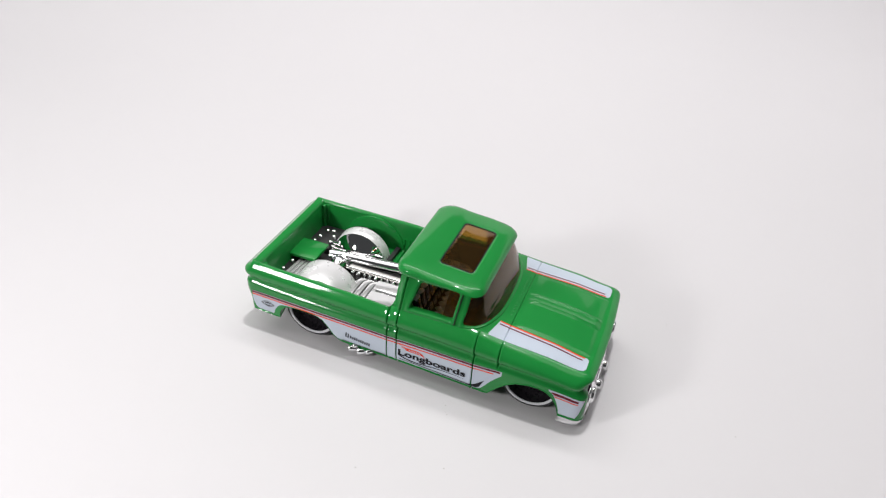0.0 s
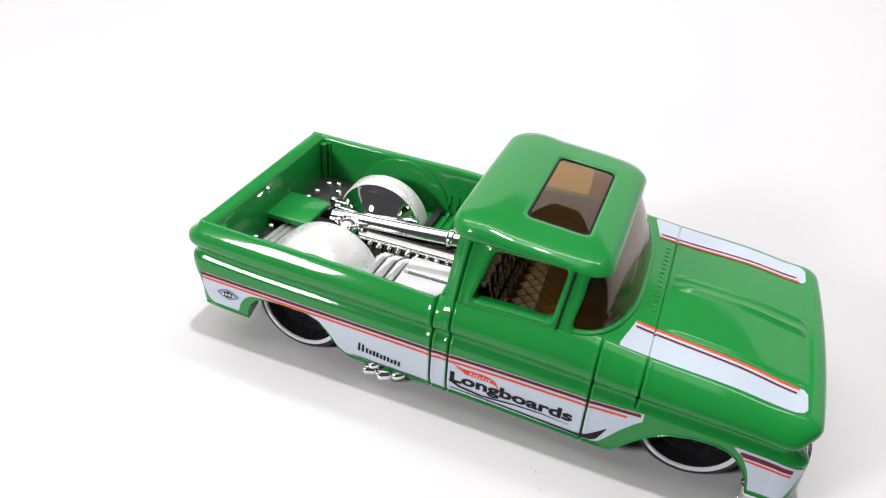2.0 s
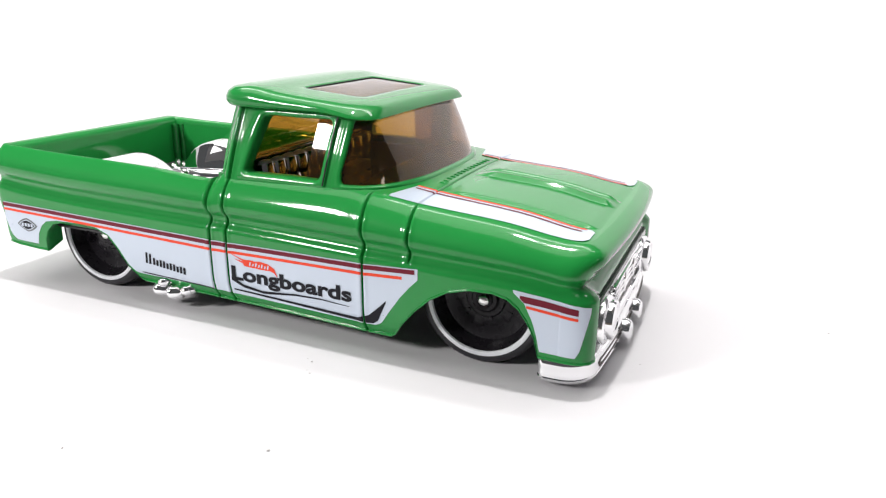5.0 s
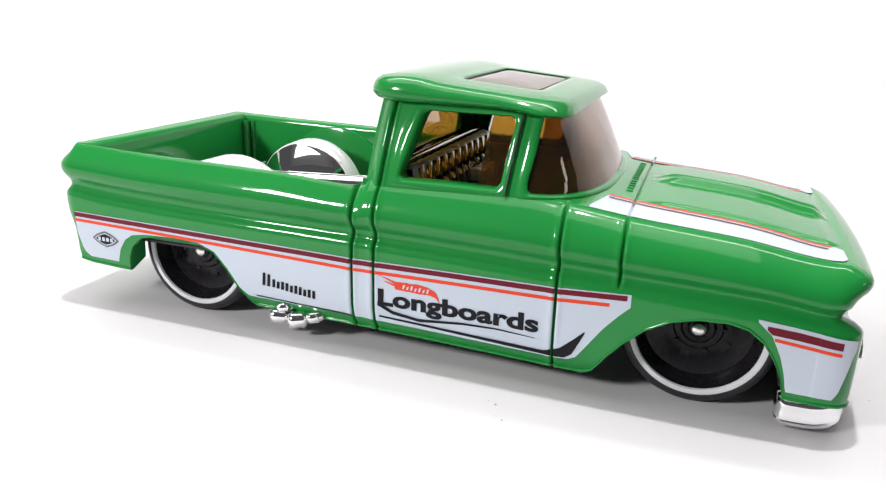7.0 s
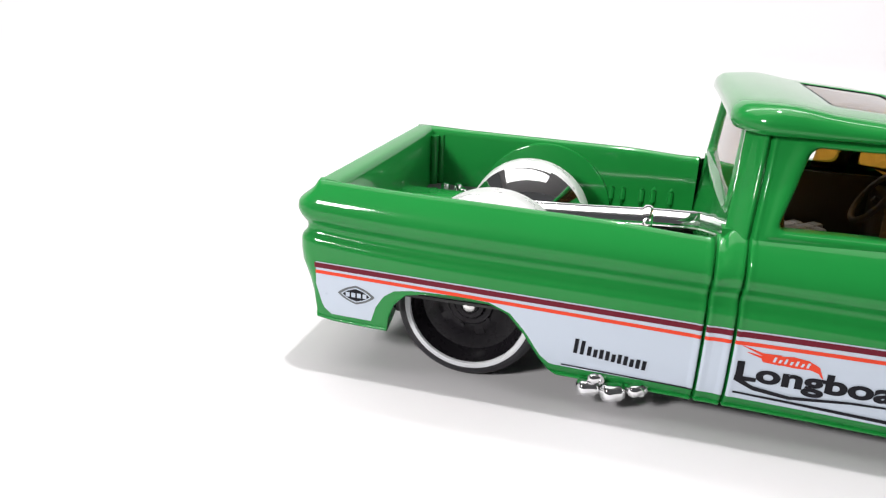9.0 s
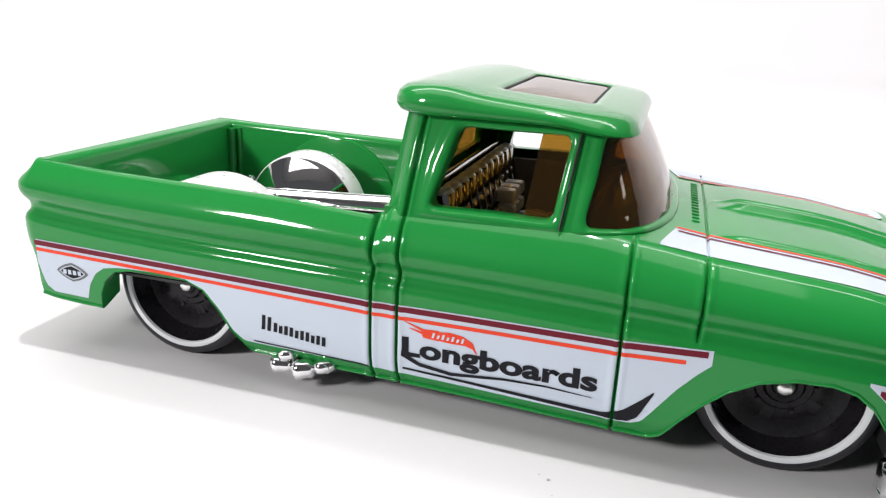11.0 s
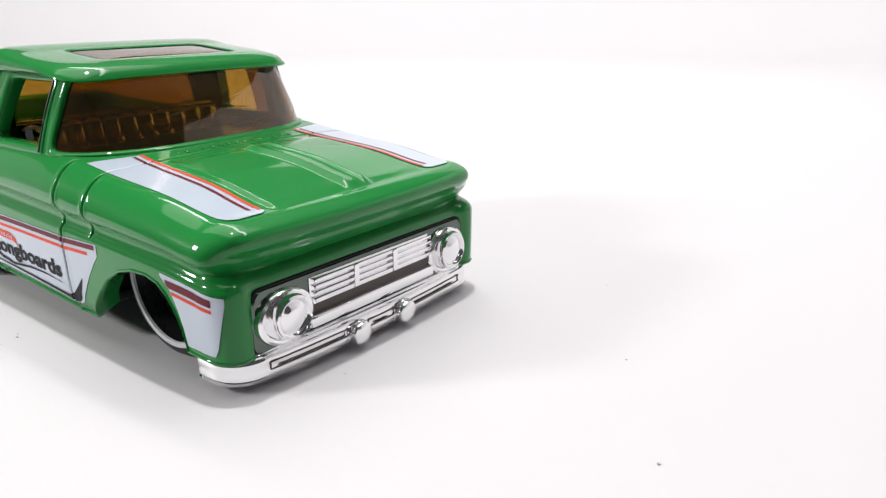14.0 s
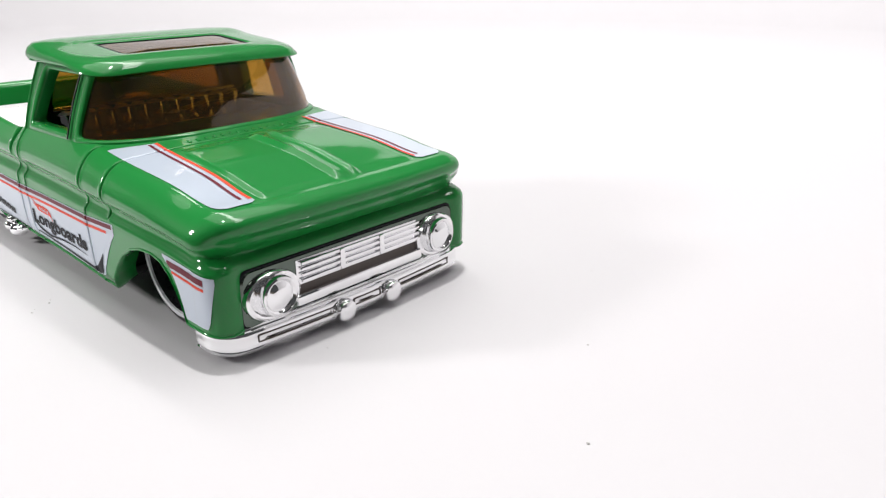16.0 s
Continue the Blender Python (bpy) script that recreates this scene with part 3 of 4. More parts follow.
roll = part("seat_roll", bm, SEAT, seat, "dark chrome upright roll of the tufted seat back")
# paler cap paints the roll's top as lit, the darker roll below as shaded
bm = bmesh.new()
bmesh.ops.create_uvsphere(bm, u_segments=14, v_segments=9, radius=0.1)
for v in bm.verts:
    v.co = Vector((v.co.x * 0.78, v.co.y * 1.0, v.co.z * 0.5 + 0.009))
tip = part("roll_lit_top", bm, SATIN, seat, "satin cap that paints the lit top of a seat roll")
for k in range(11):
    y = -1.05 + 0.21 * k
    for j in range(2):
        ob = first if k == j == 0 else new("cushion", first.data)
        ob.parent = seat
        ob.matrix_local = pose((-0.02 - 0.07 * j) * CM, y * CM, (1.16 + 0.225 * j) * CM, 0, -16, 0)
    ob = roll if k == 0 else new("seat_roll", roll.data)
    ob.parent = seat
    ob.matrix_local = pose(-0.155 * CM, y * CM, 1.635 * CM, 0, -10, 0)
    ob = tip if k == 0 else new("roll_lit_top", tip.data)
    ob.parent = seat
    ob.matrix_local = pose(-0.155 * CM, y * CM, 1.635 * CM, 0, -10, 0)
for y in (0.30, 0.48, 0.66):
    for z in (1.20, 1.35):
        bm = bmesh.new()
        box(bm, (0.02 - 0.05 * z, y - 0.075, z - 0.062), (0.20 - 0.05 * z, y + 0.075, z + 0.062), 0.03)
        part("seat_pad", bm, SATIN, seat, "pale pad on the seat back")
bm = bmesh.new()
tube(bm, [(-0.25, -1.16, 1.70), (-0.25, 1.16, 1.70)], 0.03)
part("seat_rail", bm, SEAT, seat)
bm = bmesh.new()
lathe(bm, [(0.03 * math.cos(a), 0.25 + 0.03 * math.sin(a)) for a in np.linspace(0, 2 * math.pi, 9)], (0.93, 0.60, 1.45), (-0.8, 0, 0.5), 28)
tube(bm, [(0.93, 0.60, 1.45), (1.2, 0.60, 1.28)], 0.03)
part("steering_wheel", bm, CABIN, truck)

# chassis
bm = bmesh.new()
box(bm, (-3.3, -0.72, 0.22), (-0.45, 0.72, 0.70), 0.05)
box(bm, (-0.5, -0.72, 0.22), (3.2, 0.72, 0.95), 0.05)
box(bm, (-3.2, -1.36, 0.69), (-1.3, 1.36, 0.715))
box(bm, (1.4, -1.45, 0.985), (3.3, 1.45, 1.03))
box(bm, (-1.55, -1.38, 0.24), (1.48, 1.38, 0.34), 0.03)
box(bm, (1.30, -1.40, 0.24), (1.42, 1.40, 1.0))
box(bm, (-1.6, -1.38, 0.26), (-1.5, 1.38, 0.9))
box(bm, (3.0, -1.45, 0.34), (3.3, 1.45, 1.0))
part("chassis", bm, CHASSIS, truck, "black plastic chassis")


# ---- wheels
def wheel(x, y, width, rot=0):
    hub = new("wheel")
    hub.parent = truck
    sg = -1 if y < 0 else 1
    a = (0, sg, 0)
    half = width / 2
    c = (x, y, 0.62)
    bm = bmesh.new()
    lathe(bm, [(-half, 0.40), (-half, 0.56), (-half + 0.05, 0.612), (-half + 0.10, 0.62), (half - 0.07, 0.62), (half - 0.025, 0.605), (half - 0.006, 0.575), (half, 0.545), (half - 0.004, 0.53), (half - 0.03, 0.50)], c, a, 72)
    part("tyre", bm, TYRE, hub, "black hard plastic tyre")
    bm = bmesh.new()
    lathe(bm, [(half - 0.004, 0.541), (half + 0.006, 0.537), (half + 0.009, 0.517), (half + 0.006, 0.498), (half - 0.015, 0.492)], c, a, 72)
    part("whitewall", bm, WHITEWALL, hub, "thin white tyre ring")
    bm = bmesh.new()
    lathe(bm, [(half - 0.010, 0.494), (half - 0.05, 0.478), (half - 0.10, 0.455), (half - 0.16, 0.43), (half - 0.17, 0.30), (half - 0.15, 0.27), (half - 0.145, 0.20), (half - 0.125, 0.185), (half - 0.13, 0.165), (half - 0.125, 0.14), (half - 0.10, 0.12), (half - 0.105, 0.085), (half - 0.09, 0.07), (half - 0.09, 0.0)], c, a, 72)
    for k in range(5):
        w = 2 * math.pi * k / 5 + rot
        made = box(bm, (-0.045, -0.012, 0.10), (0.045, 0.012, 0.30), 0.008)
        m = Matrix.Translation(Vector(c) + Vector(a) * (half - 0.158)) @ Matrix.Rotation(w, 4, "Y")
        bmesh.ops.transform(bm, matrix=m, verts=made)
        lathe(bm, [(0, 0.022), (0.015, 0.018), (0.02, 0.0)], Vector(c) + Vector(a) * (half - 0.105) + Vector((math.sin(w + 0.6), 0, math.cos(w + 0.6))) * 0.20, a, 8)
    part("rim", bm, RIM, hub, "glossy black spoked rim")
    bm = bmesh.new()
    lathe(bm, [(half - 0.12, 0.055), (half - 0.06, 0.055), (half - 0.045, 0.04), (half - 0.04, 0.0)], c, a, 20)
    part("axle_end", bm, STEEL, hub, "bright steel axle end")


for x, y, w, r in ((-2.38, -1.06, 0.44, 0.3), (2.38, -1.12, 0.42, 0.9), (-2.38, 1.06, 0.44, 0.1), (2.38, 1.12, 0.42, 0.5)):
    wheel(x, y, w, r)

# ---- front end
bm = bmesh.new()
rows = []
for u in sorted(set(np.linspace(-1, 1, 61)) | {sg * k for sg in (-1, 1) for k in (0.945, 0.955, 0.975, 0.985, 0.993, 0.998)}):
    sg, k = (-1 if u < 0 else 1), abs(u)
    if k < 0.60:
        px, py, nx, ny = 3.545 - 0.055 * (k / 0.60) ** 2, sg * 1.25 * k / 0.60, 1, 0
    elif k < 0.82:
        a = (k - 0.60) / 0.22 * math.pi / 2
        px, py, nx, ny = 3.49 - 0.30 + 0.30 * math.cos(a), sg * (1.25 + 0.30 * math.sin(a)), math.cos(a), sg * math.sin(a)
    else:
        px, py, nx, ny = 3.19 - 0.195 * (k - 0.82) / 0.18, sg * 1.55, 0, sg
    dent = -0.014 * step(0.58, 0.55, k) * (step(0.12, 0.16, k) + step(0.075, 0.05, k))
    prof = [(-0.16, 0.315), (-0.09, 0.328), (-0.055, 0.324), (-0.030, 0.312), (-0.014, 0.298), (-0.028, 0.288), (-0.022, 0.276), (0.000, 0.266), (0.008, 0.246), (0.01, 0.225), (0.008 + dent, 0.215), (0.008 + dent, 0.165), (0.01, 0.155), (0.01, 0.128), (-0.018, 0.118), (-0.018, 0.104), (0.004, 0.094), (-0.006, 0.072), (-0.04, 0.052), (-0.09, 0.045), (-0.16, 0.06)]
    close = math.sqrt(max(0.0, 1 - ((k - 0.93) / 0.0705) ** 2)) if k > 0.93 else 1
    rows.append([(px + (-0.15 + (d + 0.15) * (0.45 + 0.55 * close)) * nx, py + (-0.15 + (d + 0.15) * (0.45 + 0.55 * close)) * ny, 0.19 + (z - 0.19) * (0.75 + 0.25 * close)) for d, z in prof])
vs = grid(bm, rows)
for cap in (vs[0], vs[-1]):
    mid = bm.verts.new(sum((v.co for v in cap), Vector()) / len(cap))
    for p, q in zip(cap, cap[1:] + cap[:1]):
        bm.faces.new((p, q, mid))
bumper = part("front_bumper", bm, CHROME, truck, "chrome wraparound front bumper", sharp=35)
# thin brown beads paint shade along the edges of the pressed slots
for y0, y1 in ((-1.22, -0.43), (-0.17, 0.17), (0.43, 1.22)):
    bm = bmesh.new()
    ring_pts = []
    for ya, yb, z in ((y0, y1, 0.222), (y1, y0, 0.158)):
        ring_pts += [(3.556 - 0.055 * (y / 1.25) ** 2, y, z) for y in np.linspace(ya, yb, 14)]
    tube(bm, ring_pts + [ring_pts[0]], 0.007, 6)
    part("bumper_slot", bm, BROWN, bumper, "brown bead that paints the shade round a pressed slot")
for y in (-0.30, 0.30):
    bm = bmesh.new()
    lathe(bm, [(-0.06, 0.11), (0.04, 0.115), (0.075, 0.10), (0.095, 0.06), (0.10, 0.0)], (3.545, y, 0.16), (1, 0, -0.05), 20)
    part("bumper_guard", bm, SILVER, bumper, "round chrome bumper guard")


def plate(name, y0, y1, z0, z1, r, x0, x1, mat, parent, label=""):
    """An upright plate with rounded corners, facing forwards."""
    edge = rounded(y0, y1, (z0, z1), r)
    cy, cz = (y0 + y1) / 2, (z0 + z1) / 2
    bm = bmesh.new()
    rows = [[(x, cy + (y - cy) * k, cz + (z - cz) * k) for y, z in edge] for x, k in ((x0, 1), (x1 - 0.012, 1), (x1, 0.985))]
    vs = grid(bm, rows, closed=True)
    bm.faces.new(vs[-1])
    bm.faces.new(vs[0])
    return part(name, bm, mat, parent, label, sharp=30)


grille = plate("grille", -1.325, 1.325, 0.28, 0.80, 0.10, 3.36, 3.474, SMOKED, truck, "dark chrome grille panel with chrome bars")
plate("grille_gap", -1.345, 1.345, 0.27, 0.82, 0.11, 3.36, 3.462, BLACK, grille)
bm = bmesh.new()
box(bm, (3.36, -0.76, 0.53), (3.482, 0.76, 0.765))
part("grille_recess", bm, SILVER, grille)
# brown block: the opening's shade is in its colour
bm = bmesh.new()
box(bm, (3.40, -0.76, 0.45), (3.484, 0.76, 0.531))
part("lower_grille_recess", bm, BROWN, grille, "lower grille opening with its shade put into brown colour")
for k in range(4):
    bm = bmesh.new()
    z = 0.735 - 0.055 * k
    box(bm, (3.46, -0.72, z - 0.017), (3.515, 0.78, z + 0.017), 0.008)
    part("grille_bar", bm, CHROME, grille)
for y in (-0.25, 0.25):
    bm = bmesh.new()
    box(bm, (3.48, y - 0.03, 0.55), (3.525, y + 0.03, 0.75), 0.008)
    part("grille_divider", bm, CHROME, grille)
bm = bmesh.new()
box(bm, (3.44, -0.80, 0.345), (3.535, 0.80, 0.455), 0.028)
part("grille_sill", bm, CHROME, grille)
for y in (-1.03, 1.03):
    lamp = new("headlight")
    lamp.parent = truck
    bm = bmesh.new()
    lathe(bm, [(-0.10, 0.245), (0.0, 0.245), (0.035, 0.236), (0.05, 0.215), (0.045, 0.195), (0.02, 0.18), (0.0, 0.10)], (3.475, y, 0.535), (1, 0, 0), 48)
    for v in bm.verts:
        v.co.y, v.co.z = y + (v.co.y - y) * 1.20, 0.535 + (v.co.z - 0.535) * 0.94
    part("bezel", bm, SILVER, lamp, "chrome headlight bezel")
    bm = bmesh.new()
    lathe(bm, [(-0.05, 0.19), (0.10, 0.188), (0.128, 0.178), (0.136, 0.160), (0.128, 0.146), (0.112, 0.136), (0.116, 0.120), (0.130, 0.09), (0.138, 0.05), (0.140, 0.0)], (3.445, y + 0.03, 0.535), (1, 0, 0), 48)
    part("lens", bm, CHROME, lamp, "silvered headlight lens")

# ---- bed load: chromed tubs, frame and pipes
for sg, x, face, size in ((-1, -2.32, 0.52, 1.0), (1, -2.24, 0.66, 0.92)):
    bm = bmesh.new()
    wide = (1.32 if sg < 0 else 0.95) - face
    lathe(bm, [(-0.32, 0.0), (-0.31, 0.12), (-0.265, 0.28), (-0.185, 0.43), (-0.10, 0.54), (-0.035, 0.615), (0.0, 0.65), (0.012, 0.67)], (x, sg * face, 0.80), (0, sg, 0), 56, mat=1, arc=(0, 180))
    lathe(bm, [(0.012, 0.67), (0.05, 0.69), (wide - 0.02, 0.70), (wide, 0.69), (wide, 0.0)], (x, sg * face, 0.80), (0, sg, 0), 56, arc=(0, 180))
    for v in bm.verts:
        v.co.x, v.co.z = x + (v.co.x - x) * size, 0.80 + (v.co.z - 0.80) * size
    part("wheel_tub", bm, (TUB, CHROME), truck, "half-round wheel tub, satin top and mirror-bright face", sharp=35)
bm = bmesh.new()
tube(bm, [(-2.72, 0.24, 1.00), (-2.45, 0.26, 1.02), (-1.6, 0.30, 1.05), (-0.9, 0.345, 1.075), (-0.53, 0.36, 1.08)], 0.135, 24)
lathe(bm, [(-0.05, 0.0), (-0.045, 0.15), (-0.02, 0.165), (0.02, 0.165), (0.045, 0.15), (0.05, 0.0)], (-1.02, 0.338, 1.07), (1, 0.05, 0.03), 24)
part("driveshaft", bm, CHROME, truck, "smooth chromed driveshaft along the bed")
bm = bmesh.new()
rows = []
for x in np.linspace(-2.35, -0.53, 12):
    rows.append([(x, -0.115 + 0.25 * k / 8, 1.035 - 0.045 * math.sin(math.pi * k / 8) + (0.015 if k in (0, 8) else 0)) for k in range(9)] + [(x, 0.135, 0.82), (x, -0.115, 0.82)])
vs = grid(bm, rows, closed=True)
bm.faces.new(vs[0]), bm.faces.new(vs[-1])
part("frame_channel", bm, SEAT, truck, "dull grey frame channel beside the driveshaft", sharp=30)
for y, x0, x1, z in ((0.60, -2.92, -1.62, 1.07), (0.475, -2.80, -1.75, 1.06)):
    bm = bmesh.new()
    box(bm, (x0, y - 0.042, z - 0.16), (x1, y + 0.042, z), 0.018)
    lathe(bm, [(-0.05, 0.0), (-0.05, 0.04), (-0.03, 0.055), (0.03, 0.055), (0.05, 0.04), (0.05, 0.0)], (x0, y, z - 0.03), (0, 1, 0), 14)
    part("ladder_bar", bm, CHROME, truck, "chromed ladder bar of the rear axle")
for k in range(11):
    bm = bmesh.new()
    x, y, r = -1.98 + 0.135 * k, -0.155 - 0.012 * (k % 2), (0.040, 0.048, 0.034)[k % 3]
    lathe(bm, [(-0.20, r * 0.8), (-0.02, r), (0.01, r * 0.86), (0.03, r * 0.5), (0.036, 0.0)], (x, y, 1.045), (0.1, -0.1, 1), 12)
    part("frame_bolt", bm, CHROME, truck, "round chrome bolt head")
bm = bmesh.new()
lathe(bm, [(-0.34, 0.0), (-0.33, 0.08), (-0.20, 0.10), (-0.13, 0.16), (0.0, 0.185), (0.13, 0.16), (0.20, 0.10), (0.33, 0.08), (0.34, 0.0)], (-2.42, 0.06, 0.99), (0, 1, 0), 24)
for x, y, r in ((-2.55, 0.02, 0.055), (-2.32, -0.06, 0.05), (-2.24, 0.05, 0.055), (-2.48, 0.16, 0.045)):
    bmesh.ops.create_uvsphere(bm, u_segments=12, v_segments=8, radius=r, matrix=Matrix.Translation((x, y, 1.13)))
part("rear_axle", bm, CHROME, truck, "chromed rear axle housing between the wheel tubs")
for x, w in ((-1.70, 0.115), (-1.555, 0.115), (-1.41, 0.105)):
    bm = bmesh.new()
    rows = []
    for y, z in ((-1.25, 0.82), (-1.22, 1.03), (-1.15, 1.075), (-0.7, 1.085), (-0.42, 1.08), (-0.30, 1.065), (-0.235, 1.02), (-0.215, 0.90), (-0.21, 0.82)):
        lean = 0.06 * step(-0.45, -0.22, y)
        rows.append([(x - w / 2 + lean, y, z), (x - w / 2 + 0.02 + lean, y, z + 0.012), (x + w / 2 - 0.02 + lean, y, z + 0.012), (x + w / 2 + lean, y, z), (x + w / 2 + lean, y, z - 0.06), (x - w / 2 + lean, y, z - 0.06)])
    vs = grid(bm, rows, closed=True)
    bm.faces.new(vs[0]), bm.faces.new(vs[-1])
    part("frame_strap", bm, SATINCHROME, truck, "bright curved strap over the frame", sharp=35)
bm = bmesh.new()
box(bm, (-1.335, -1.29, 0.82), (-0.53, -0.59, 1.085), 0.02)
box(bm, (-1.335, -0.53, 0.82), (-0.53, -0.225, 1.085), 0.02)
box(bm, (-1.335, -0.60, 0.82), (-1.25, -0.52, 1.084))
tank = part("fuel_tank", bm, SATINCHROME, truck, "flat chromed fuel tank with a slot", sharp=35)
bm = bmesh.new()
box(bm, (-1.25, -0.59, 0.90), (-0.54, -0.53, 1.045))
part("tank_slot", bm, CHASSIS, tank, "dark slot across the tank")
for x in (-1.42, -1.30, -1.10, -0.98, -0.80):
    bm = bmesh.new()
    tube(bm, [(x, 0.60, 0.80), (x, 0.9, 0.81), (x, 1.24, 0.82), (x, 1.30, 0.86), (x, 1.325, 1.0), (x, 1.335, 1.12), (x, 1.36, 1.15)], 0.032, 8)
    part("bed_rib", bm, GREEN, truck, "green moulded rib across the bed floor")
for px, py in ((-1.2, 0.98), (-0.88, 0.92), (-0.92, 1.14)):
    bm = bmesh.new()
    lathe(bm, [(0, 0.035), (0.03, 0.035), (0.05, 0.02), (0.055, 0.0)], (px, py, 0.79), (0, 0, 1), 12)
    part("bed_rivet", bm, CHROME, truck, "bright rivet in the bed floor")
for px, py in ((-3.30, 0.55), (-3.27, 0.75), (-3.22, 1.02), (-3.08, 1.06), (-2.98, 0.86), (-3.36, -0.34), (-3.40, -0.66)):
    bm = bmesh.new()
    lathe(bm, [(-0.22, 0.05), (0.02, 0.05), (0.045, 0.035), (0.055, 0.0)], (px, py, 1.01), (0.1, -0.1, 1), 14)
    part("filler_cap", bm, CHROME, truck, "small round chrome cap in the bed")
for x in (-3.24, -3.15, -3.06):
    bm = bmesh.new()
    box(bm, (x - 0.036, -1.15, 0.90), (x + 0.036, -0.19, 1.045), 0.016, turn=Matrix.Rotation(radians(-5), 3, "Z"))
    part("spring_leaf", bm, SATINCHROME, truck, "bright leaf of a spring beside the tub")
for x0, x1, z0, z1, r in ((-1.38, -1.28, 0.205, 0.19, 0.075), (-1.19, -1.08, 0.185, 0.20, 0.085), (-0.99, -0.91, 0.24, 0.26, 0.06), (-1.30, -1.22, 0.295, 0.30, 0.05)):
    bm = bmesh.new()
    way = Vector((x1 - x0, 0.05, z1 - z0))
    n = way.length
    lathe(bm, [(-0.04, 0.0), (-0.035, r * 0.5), (-0.015, r * 0.85), (0.02, r), (n * 0.5, r * 0.92), (n - 0.02, r), (n + 0.015, r * 0.85), (n + 0.035, r * 0.5), (n + 0.04, 0.0)], (x0, -1.50, z0), way, 16)
    tube(bm, [(x0 + 0.05, -1.50, z0), (x0 + 0.12, -1.30, z0 + 0.06)], 0.05)
    part("exhaust_pipe", bm, CHROME, truck, "short chrome exhaust pipe below the body")


# ---- printed stripes and patches
def decal(name, edges, mat, lift, n=60, m=6, label=""):
    """A patch on the right-hand side between a lower and an upper line, each given as (x, z) keys."""
    lo, hi = edges
    x0, x1 = lo[0][0], lo[-1][0]
    xs = set(np.linspace(x0, x1, n)) | {s for s in stations if x0 < s < x1}
    for c, z0, z1 in SEAMS[:3]:
        xs = {s for s in xs if abs(s - c) > 0.0115} | {s for s in (c - 0.0115, c + 0.0115) if x0 < s < x1}
    xs = sorted(xs)
    cuts = [0] + [i + 1 for i, (p, q) in enumerate(zip(xs, xs[1:])) if any(p < c < q for c, z0, z1 in SEAMS[:3])] + [len(xs)]
    bm = bmesh.new()
    for i, j in zip(cuts, cuts[1:]):
        if j - i > 1:
            grid(bm, [[side(x, linear(lo, x) + (linear(hi, x) - linear(lo, x)) * k / m, lift) for k in range(m + 1)] for x in xs[i:j]])
    return part(name, bm, mat, body, label)


BAND_TOP = [(-3.66, 0.955), (-2.4, 0.935), (-0.54, 0.900), (1.28, 0.925), (1.90, 0.955)]
rear_low = [(-3.63, 0.75), (-3.57, 0.55), (-3.5, 0.49), (-3.14, 0.485), (-3.10, 0.62), (-3.03, 0.73), (-2.94, 0.79), (-2.8, 0.815), (-2.65, 0.824), (-2.4, 0.831), (-2.15, 0.818), (-1.98, 0.755), (-1.84, 0.605), (-1.72, 0.43), (-1.64, 0.36), (-1.56, 0.358), (-0.54, 0.345)]
decal("side_stripe_white", (rear_low, [(-3.63, 0.955)] + BAND_TOP[1:3]), WHITE, 0.004, 90, label="white lower side stripe")
door_low = [(-0.54, 0.345), (1.28, 0.305), (1.40, 0.31), (1.47, 0.345), (1.56, 0.48), (1.67, 0.64), (1.78, 0.77), (1.86, 0.85)]
decal("side_stripe_white", (door_low, [(-0.54, 0.90), (1.28, 0.925), (1.86, 0.955)]), WHITE, 0.004, 70, label="white lower side stripe")


def line(name, keys, w0, w1, mat, lift=0.007):
    decal(name, ([(x, z - w0) for x, z in keys], [(x, z + w1) for x, z in keys]), mat, lift, 60, 2)


line("maroon_line", [(-3.64, 0.925), (-2.4, 0.903), (-0.54, 0.868), (1.28, 0.893), (1.83, 0.922)], 0.022, 0.022, MAROON)
line("red_line", [(-3.63, 0.868), (-2.9, 0.855), (-2.4, 0.845), (-0.54, 0.800), (1.28, 0.826), (1.70, 0.848)], 0.016, 0.014, RED)
decal("front_patch_white", ([(2.775, 0.89), (2.88, 0.80), (2.96, 0.64), (3.005, 0.50), (3.03, 0.37), (3.34, 0.36), (3.37, 0.42), (3.44, 0.78)], [(2.775, 0.912), (3.05, 0.885), (3.44, 0.832)]), WHITE, 0.005, m=14, label="white front wing patch")
decal("maroon_line", ([(2.84, 0.842), (2.88, 0.808), (3.05, 0.793), (3.345, 0.757)], [(2.84, 0.872), (3.05, 0.855), (3.345, 0.815)]), MAROON, 0.008)
decal("red_line", ([(2.90, 0.760), (3.345, 0.708)], [(2.90, 0.786), (3.345, 0.735)]), RED, 0.008)
decal("black_swoosh", ([(-0.28, 0.385), (1.28, 0.315), (1.38, 0.322), (1.44, 0.37), (1.53, 0.57)], [(-0.28, 0.403), (0.5, 0.378), (1.2, 0.356), (1.34, 0.41), (1.45, 0.51), (1.53, 0.59)]), BLACK, 0.007)
decal("black_swoosh", ([(-1.55, 0.372), (-0.56, 0.342)], [(-1.55, 0.385), (-0.56, 0.357)]), BLACK, 0.007)


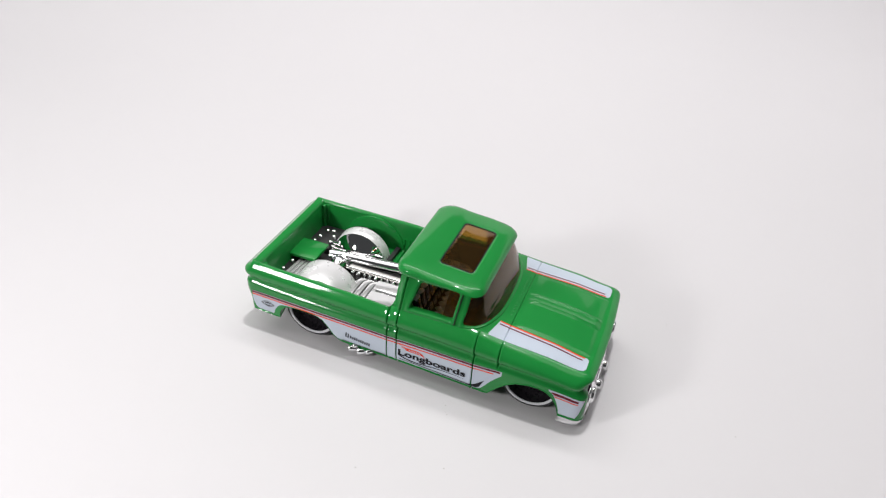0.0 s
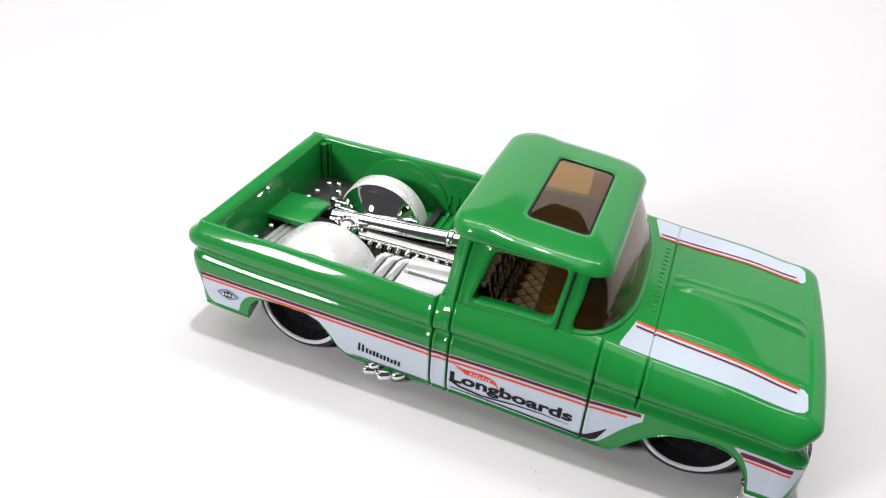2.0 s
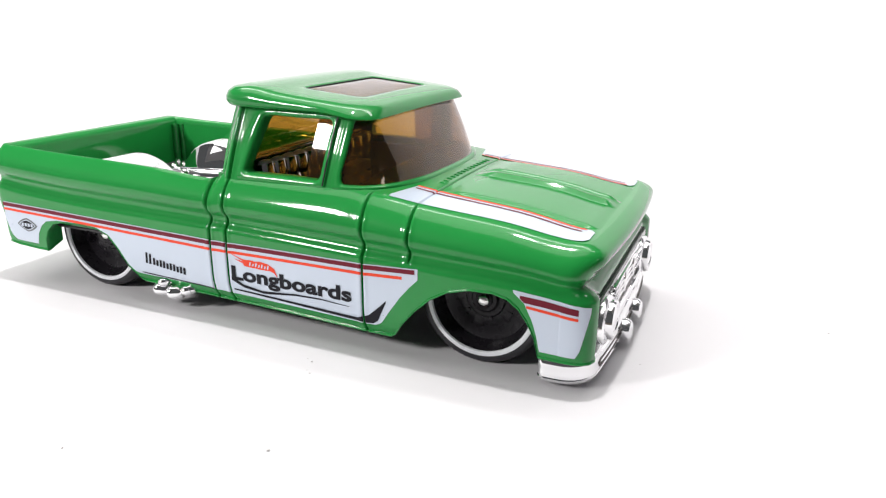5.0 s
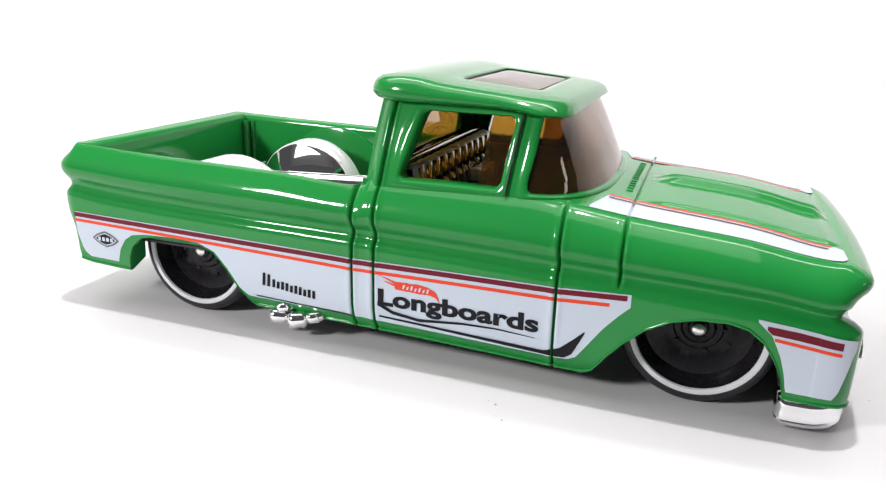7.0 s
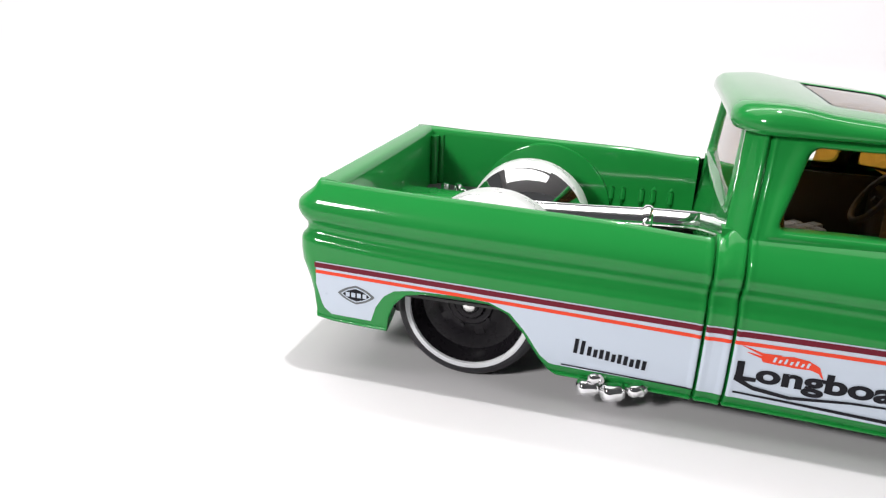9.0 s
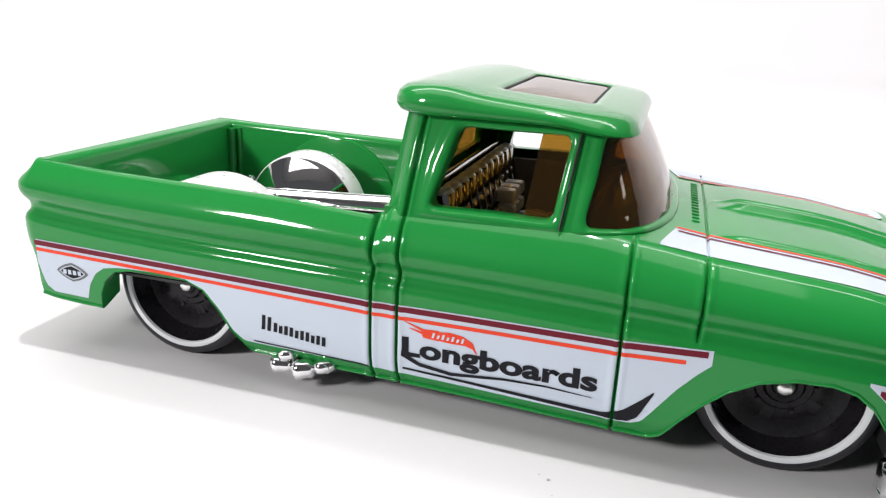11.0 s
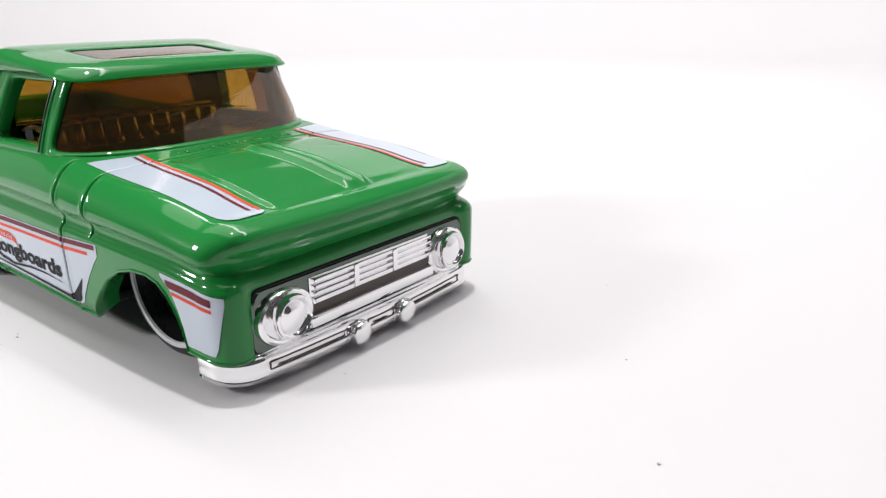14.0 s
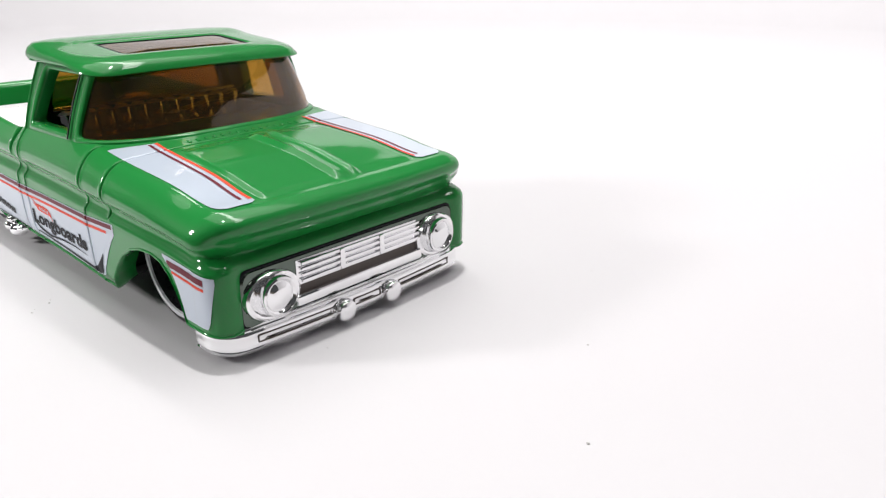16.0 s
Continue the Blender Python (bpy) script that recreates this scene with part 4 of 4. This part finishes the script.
def hood_decal(name, lo, hi, mat, lift, label="", sides=(-1, 1)):
    """A strip along the hood between two runs of (x, half width)."""
    for sg in sides:
        xs = sorted(set(np.linspace(lo[0][0], lo[-1][0], 50)) | {s for s in stations if lo[0][0] < s < lo[-1][0]})
        rows = []
        for x in xs:
            row = []
            for k in range(9):
                y = linear(lo, x) + (linear(hi, x) - linear(lo, x)) * k / 8
                w = spline(WIDTH, x) - 0.235
                if y < w:
                    z = hood(x, y / w, sg * y, top_of(x))
                    row.append((x, sg * y, z + lift))
                else:
                    g, t = groove_of(x), top_of(x)
                    lo_u, hi_u = 0.6, 1.0
                    for _ in range(24):
                        mid = (lo_u + hi_u) / 2
                        if spline(WIDTH, x) + outset(x, g + mid * (t - g)) > y:
                            lo_u = mid
                        else:
                            hi_u = mid
                    row.append((x, sg * (y + lift * 0.5), g + hi_u * (t - g) + lift))
            rows.append(row)
        bm = bmesh.new()
        grid(bm, rows)
        part(name, bm, mat, body, label)


hood_decal("hood_stripe_white", [(1.44, 1.30), (1.54, 0.90), (3.29, 0.985), (3.33, 1.04)], [(1.44, 1.36), (3.22, 1.36), (3.30, 1.33), (3.33, 1.27)], WHITE, 0.005, "white hood stripe")
hood_decal("red_line", [(1.54, 0.895), (3.25, 0.985)], [(1.54, 0.927), (3.25, 1.017)], RED, 0.009)
hood_decal("maroon_line", [(1.55, 0.97), (3.22, 1.06)], [(1.55, 1.00), (3.22, 1.09)], MAROON, 0.009)


def lettering(name, text, x0, x1, z, height, mat, shear=0.0):
    data = bpy.data.curves.new(name, "FONT")
    data.body, data.size, data.shear, data.space_character = text, 1.0, shear, 1.02
    data.offset = 0.038
    tmp = bpy.data.objects.new(name, data)
    scene.collection.objects.link(tmp)
    me = bpy.data.meshes.new_from_object(tmp.evaluated_get(bpy.context.evaluated_depsgraph_get()))
    bpy.data.objects.remove(tmp)
    bm = bmesh.new()
    bm.from_mesh(me)
    bpy.data.meshes.remove(me)
    for y in np.arange(-0.3, 0.8, 0.06):
        bmesh.ops.bisect_plane(bm, geom=bm.verts[:] + bm.edges[:] + bm.faces[:], plane_co=(0, y, 0), plane_no=(0, 1, 0))
    left = min(v.co.x for v in bm.verts)
    wide = (x1 - x0) / (max(v.co.x for v in bm.verts) - left)
    for v in bm.verts:
        v.co = side(x0 + (v.co.x - left) * wide, z + v.co.y * height, 0.009)
    part(name, bm, mat, body, smooth=False)


lettering("lettering", "Longboards", -0.285, 1.155, 0.515, 0.205, BLACK)
decal("lettering_underline", ([(-0.29, 0.50), (-0.15, 0.435), (0.1, 0.405), (0.5, 0.455), (0.8, 0.468), (1.13, 0.455)], [(-0.29, 0.545), (-0.15, 0.47), (0.1, 0.435), (0.5, 0.475), (0.8, 0.482), (1.13, 0.46)]), BLACK, 0.008)


def bars(name, keys, mat, lift=0.008):
    """Small upright bars that stand for lettering: (x, z, width, height, slant)."""
    bm = bmesh.new()
    for x, z, w, h, s in keys:
        grid(bm, [[side(x, z, lift), side(x + s, z + h, lift)], [side(x + w, z, lift), side(x + w + s, z + h, lift)]])
    part(name, bm, mat, body)


bars("sponsor_mark", [(-1.465, 0.505, 0.030, 0.125, 0.010), (-1.415, 0.50, 0.030, 0.12, 0.010)]
     + [(-1.360 + 0.046 * k, 0.500 - 0.0055 * k, 0.030, 0.080 - 0.012 * (k % 3 == 1), 0.006) for k in range(10)], BLACK)
decal("flame_mark", ([(-0.10, 0.70), (-0.02, 0.675), (0.1, 0.668), (0.2, 0.672), (0.255, 0.655), (0.29, 0.615)], [(-0.10, 0.712), (-0.02, 0.742), (0.08, 0.755), (0.18, 0.742), (0.255, 0.705), (0.29, 0.625)]), RED, 0.008)
for z0, z1, x0 in ((0.782, 0.735, -0.27), (0.735, 0.712, -0.23), (0.695, 0.690, -0.13)):
    decal("flame_mark", ([(x0, z0), (-0.12, z1 - 0.012), (0.0, z1 - 0.020)], [(x0, z0 + 0.006), (-0.12, z1 + 0.012), (0.0, z1 + 0.018)]), RED, 0.0075, 12, 2)
bars("flame_mark_letters", [(-0.055 + 0.037 * k, 0.692 - 0.001 * k, 0.017, 0.040 - 0.012 * (k % 2), 0.010) for k in range(7)], WHITE, 0.011)


def disc(name, x, z, rx, rz, mat, lift, diamond=0.0):
    bm = bmesh.new()
    pts = []
    for k in range(32):
        a = 2 * math.pi * k / 32
        c, s = math.cos(a), math.sin(a)
        r = (1 - diamond) + diamond / (abs(c) + abs(s))
        pts.append((x + rx * c * r, z + rz * s * r))
    grid(bm, [[side(x + (px - x) * w, z + (pz - z) * w, lift) for px, pz in pts] for w in (0.02, 0.35, 0.7, 1)], closed=True)
    part(name, bm, mat, body)


disc("round_badge", -3.27, 0.705, 0.165, 0.085, GREY, 0.007, 0.6)
disc("round_badge", -3.27, 0.705, 0.135, 0.066, WHITE, 0.009, 0.6)
disc("round_badge", -3.27, 0.705, 0.120, 0.056, BLACK, 0.011, 0.6)
bars("badge_mark", [(-3.36 + 0.05 * k, 0.685, 0.034, 0.04, 0.0) for k in range(4)], WHITE, 0.013)


# ---- specks of dust on the paper
DUST = principled("grey_dust", (0.38, 0.37, 0.36), 0.8)
for x, y, r in ((0.93, -1.98, 0.022), (0.86, -1.94, 0.014), (1.04, -2.19, 0.020), (0.98, -2.14, 0.011), (1.44, -3.39, 0.03), (6.3, -0.41, 0.026), (5.51, 0.86, 0.022), (4.62, 2.37, 0.018), (3.80, -0.72, 0.015)):
    bm = bmesh.new()
    bmesh.ops.create_icosphere(bm, subdivisions=1, radius=0.5 * r)
    for v in bm.verts:
        v.co = Vector((x + v.co.x * random.uniform(0.7, 1.5), y + v.co.y * random.uniform(0.7, 1.3), 0.3 * r + v.co.z * 0.35))
    tagged(part("dust_speck", bm, DUST), "tiny grey speck of dust on white paper", "dust", "dust specks on the paper")
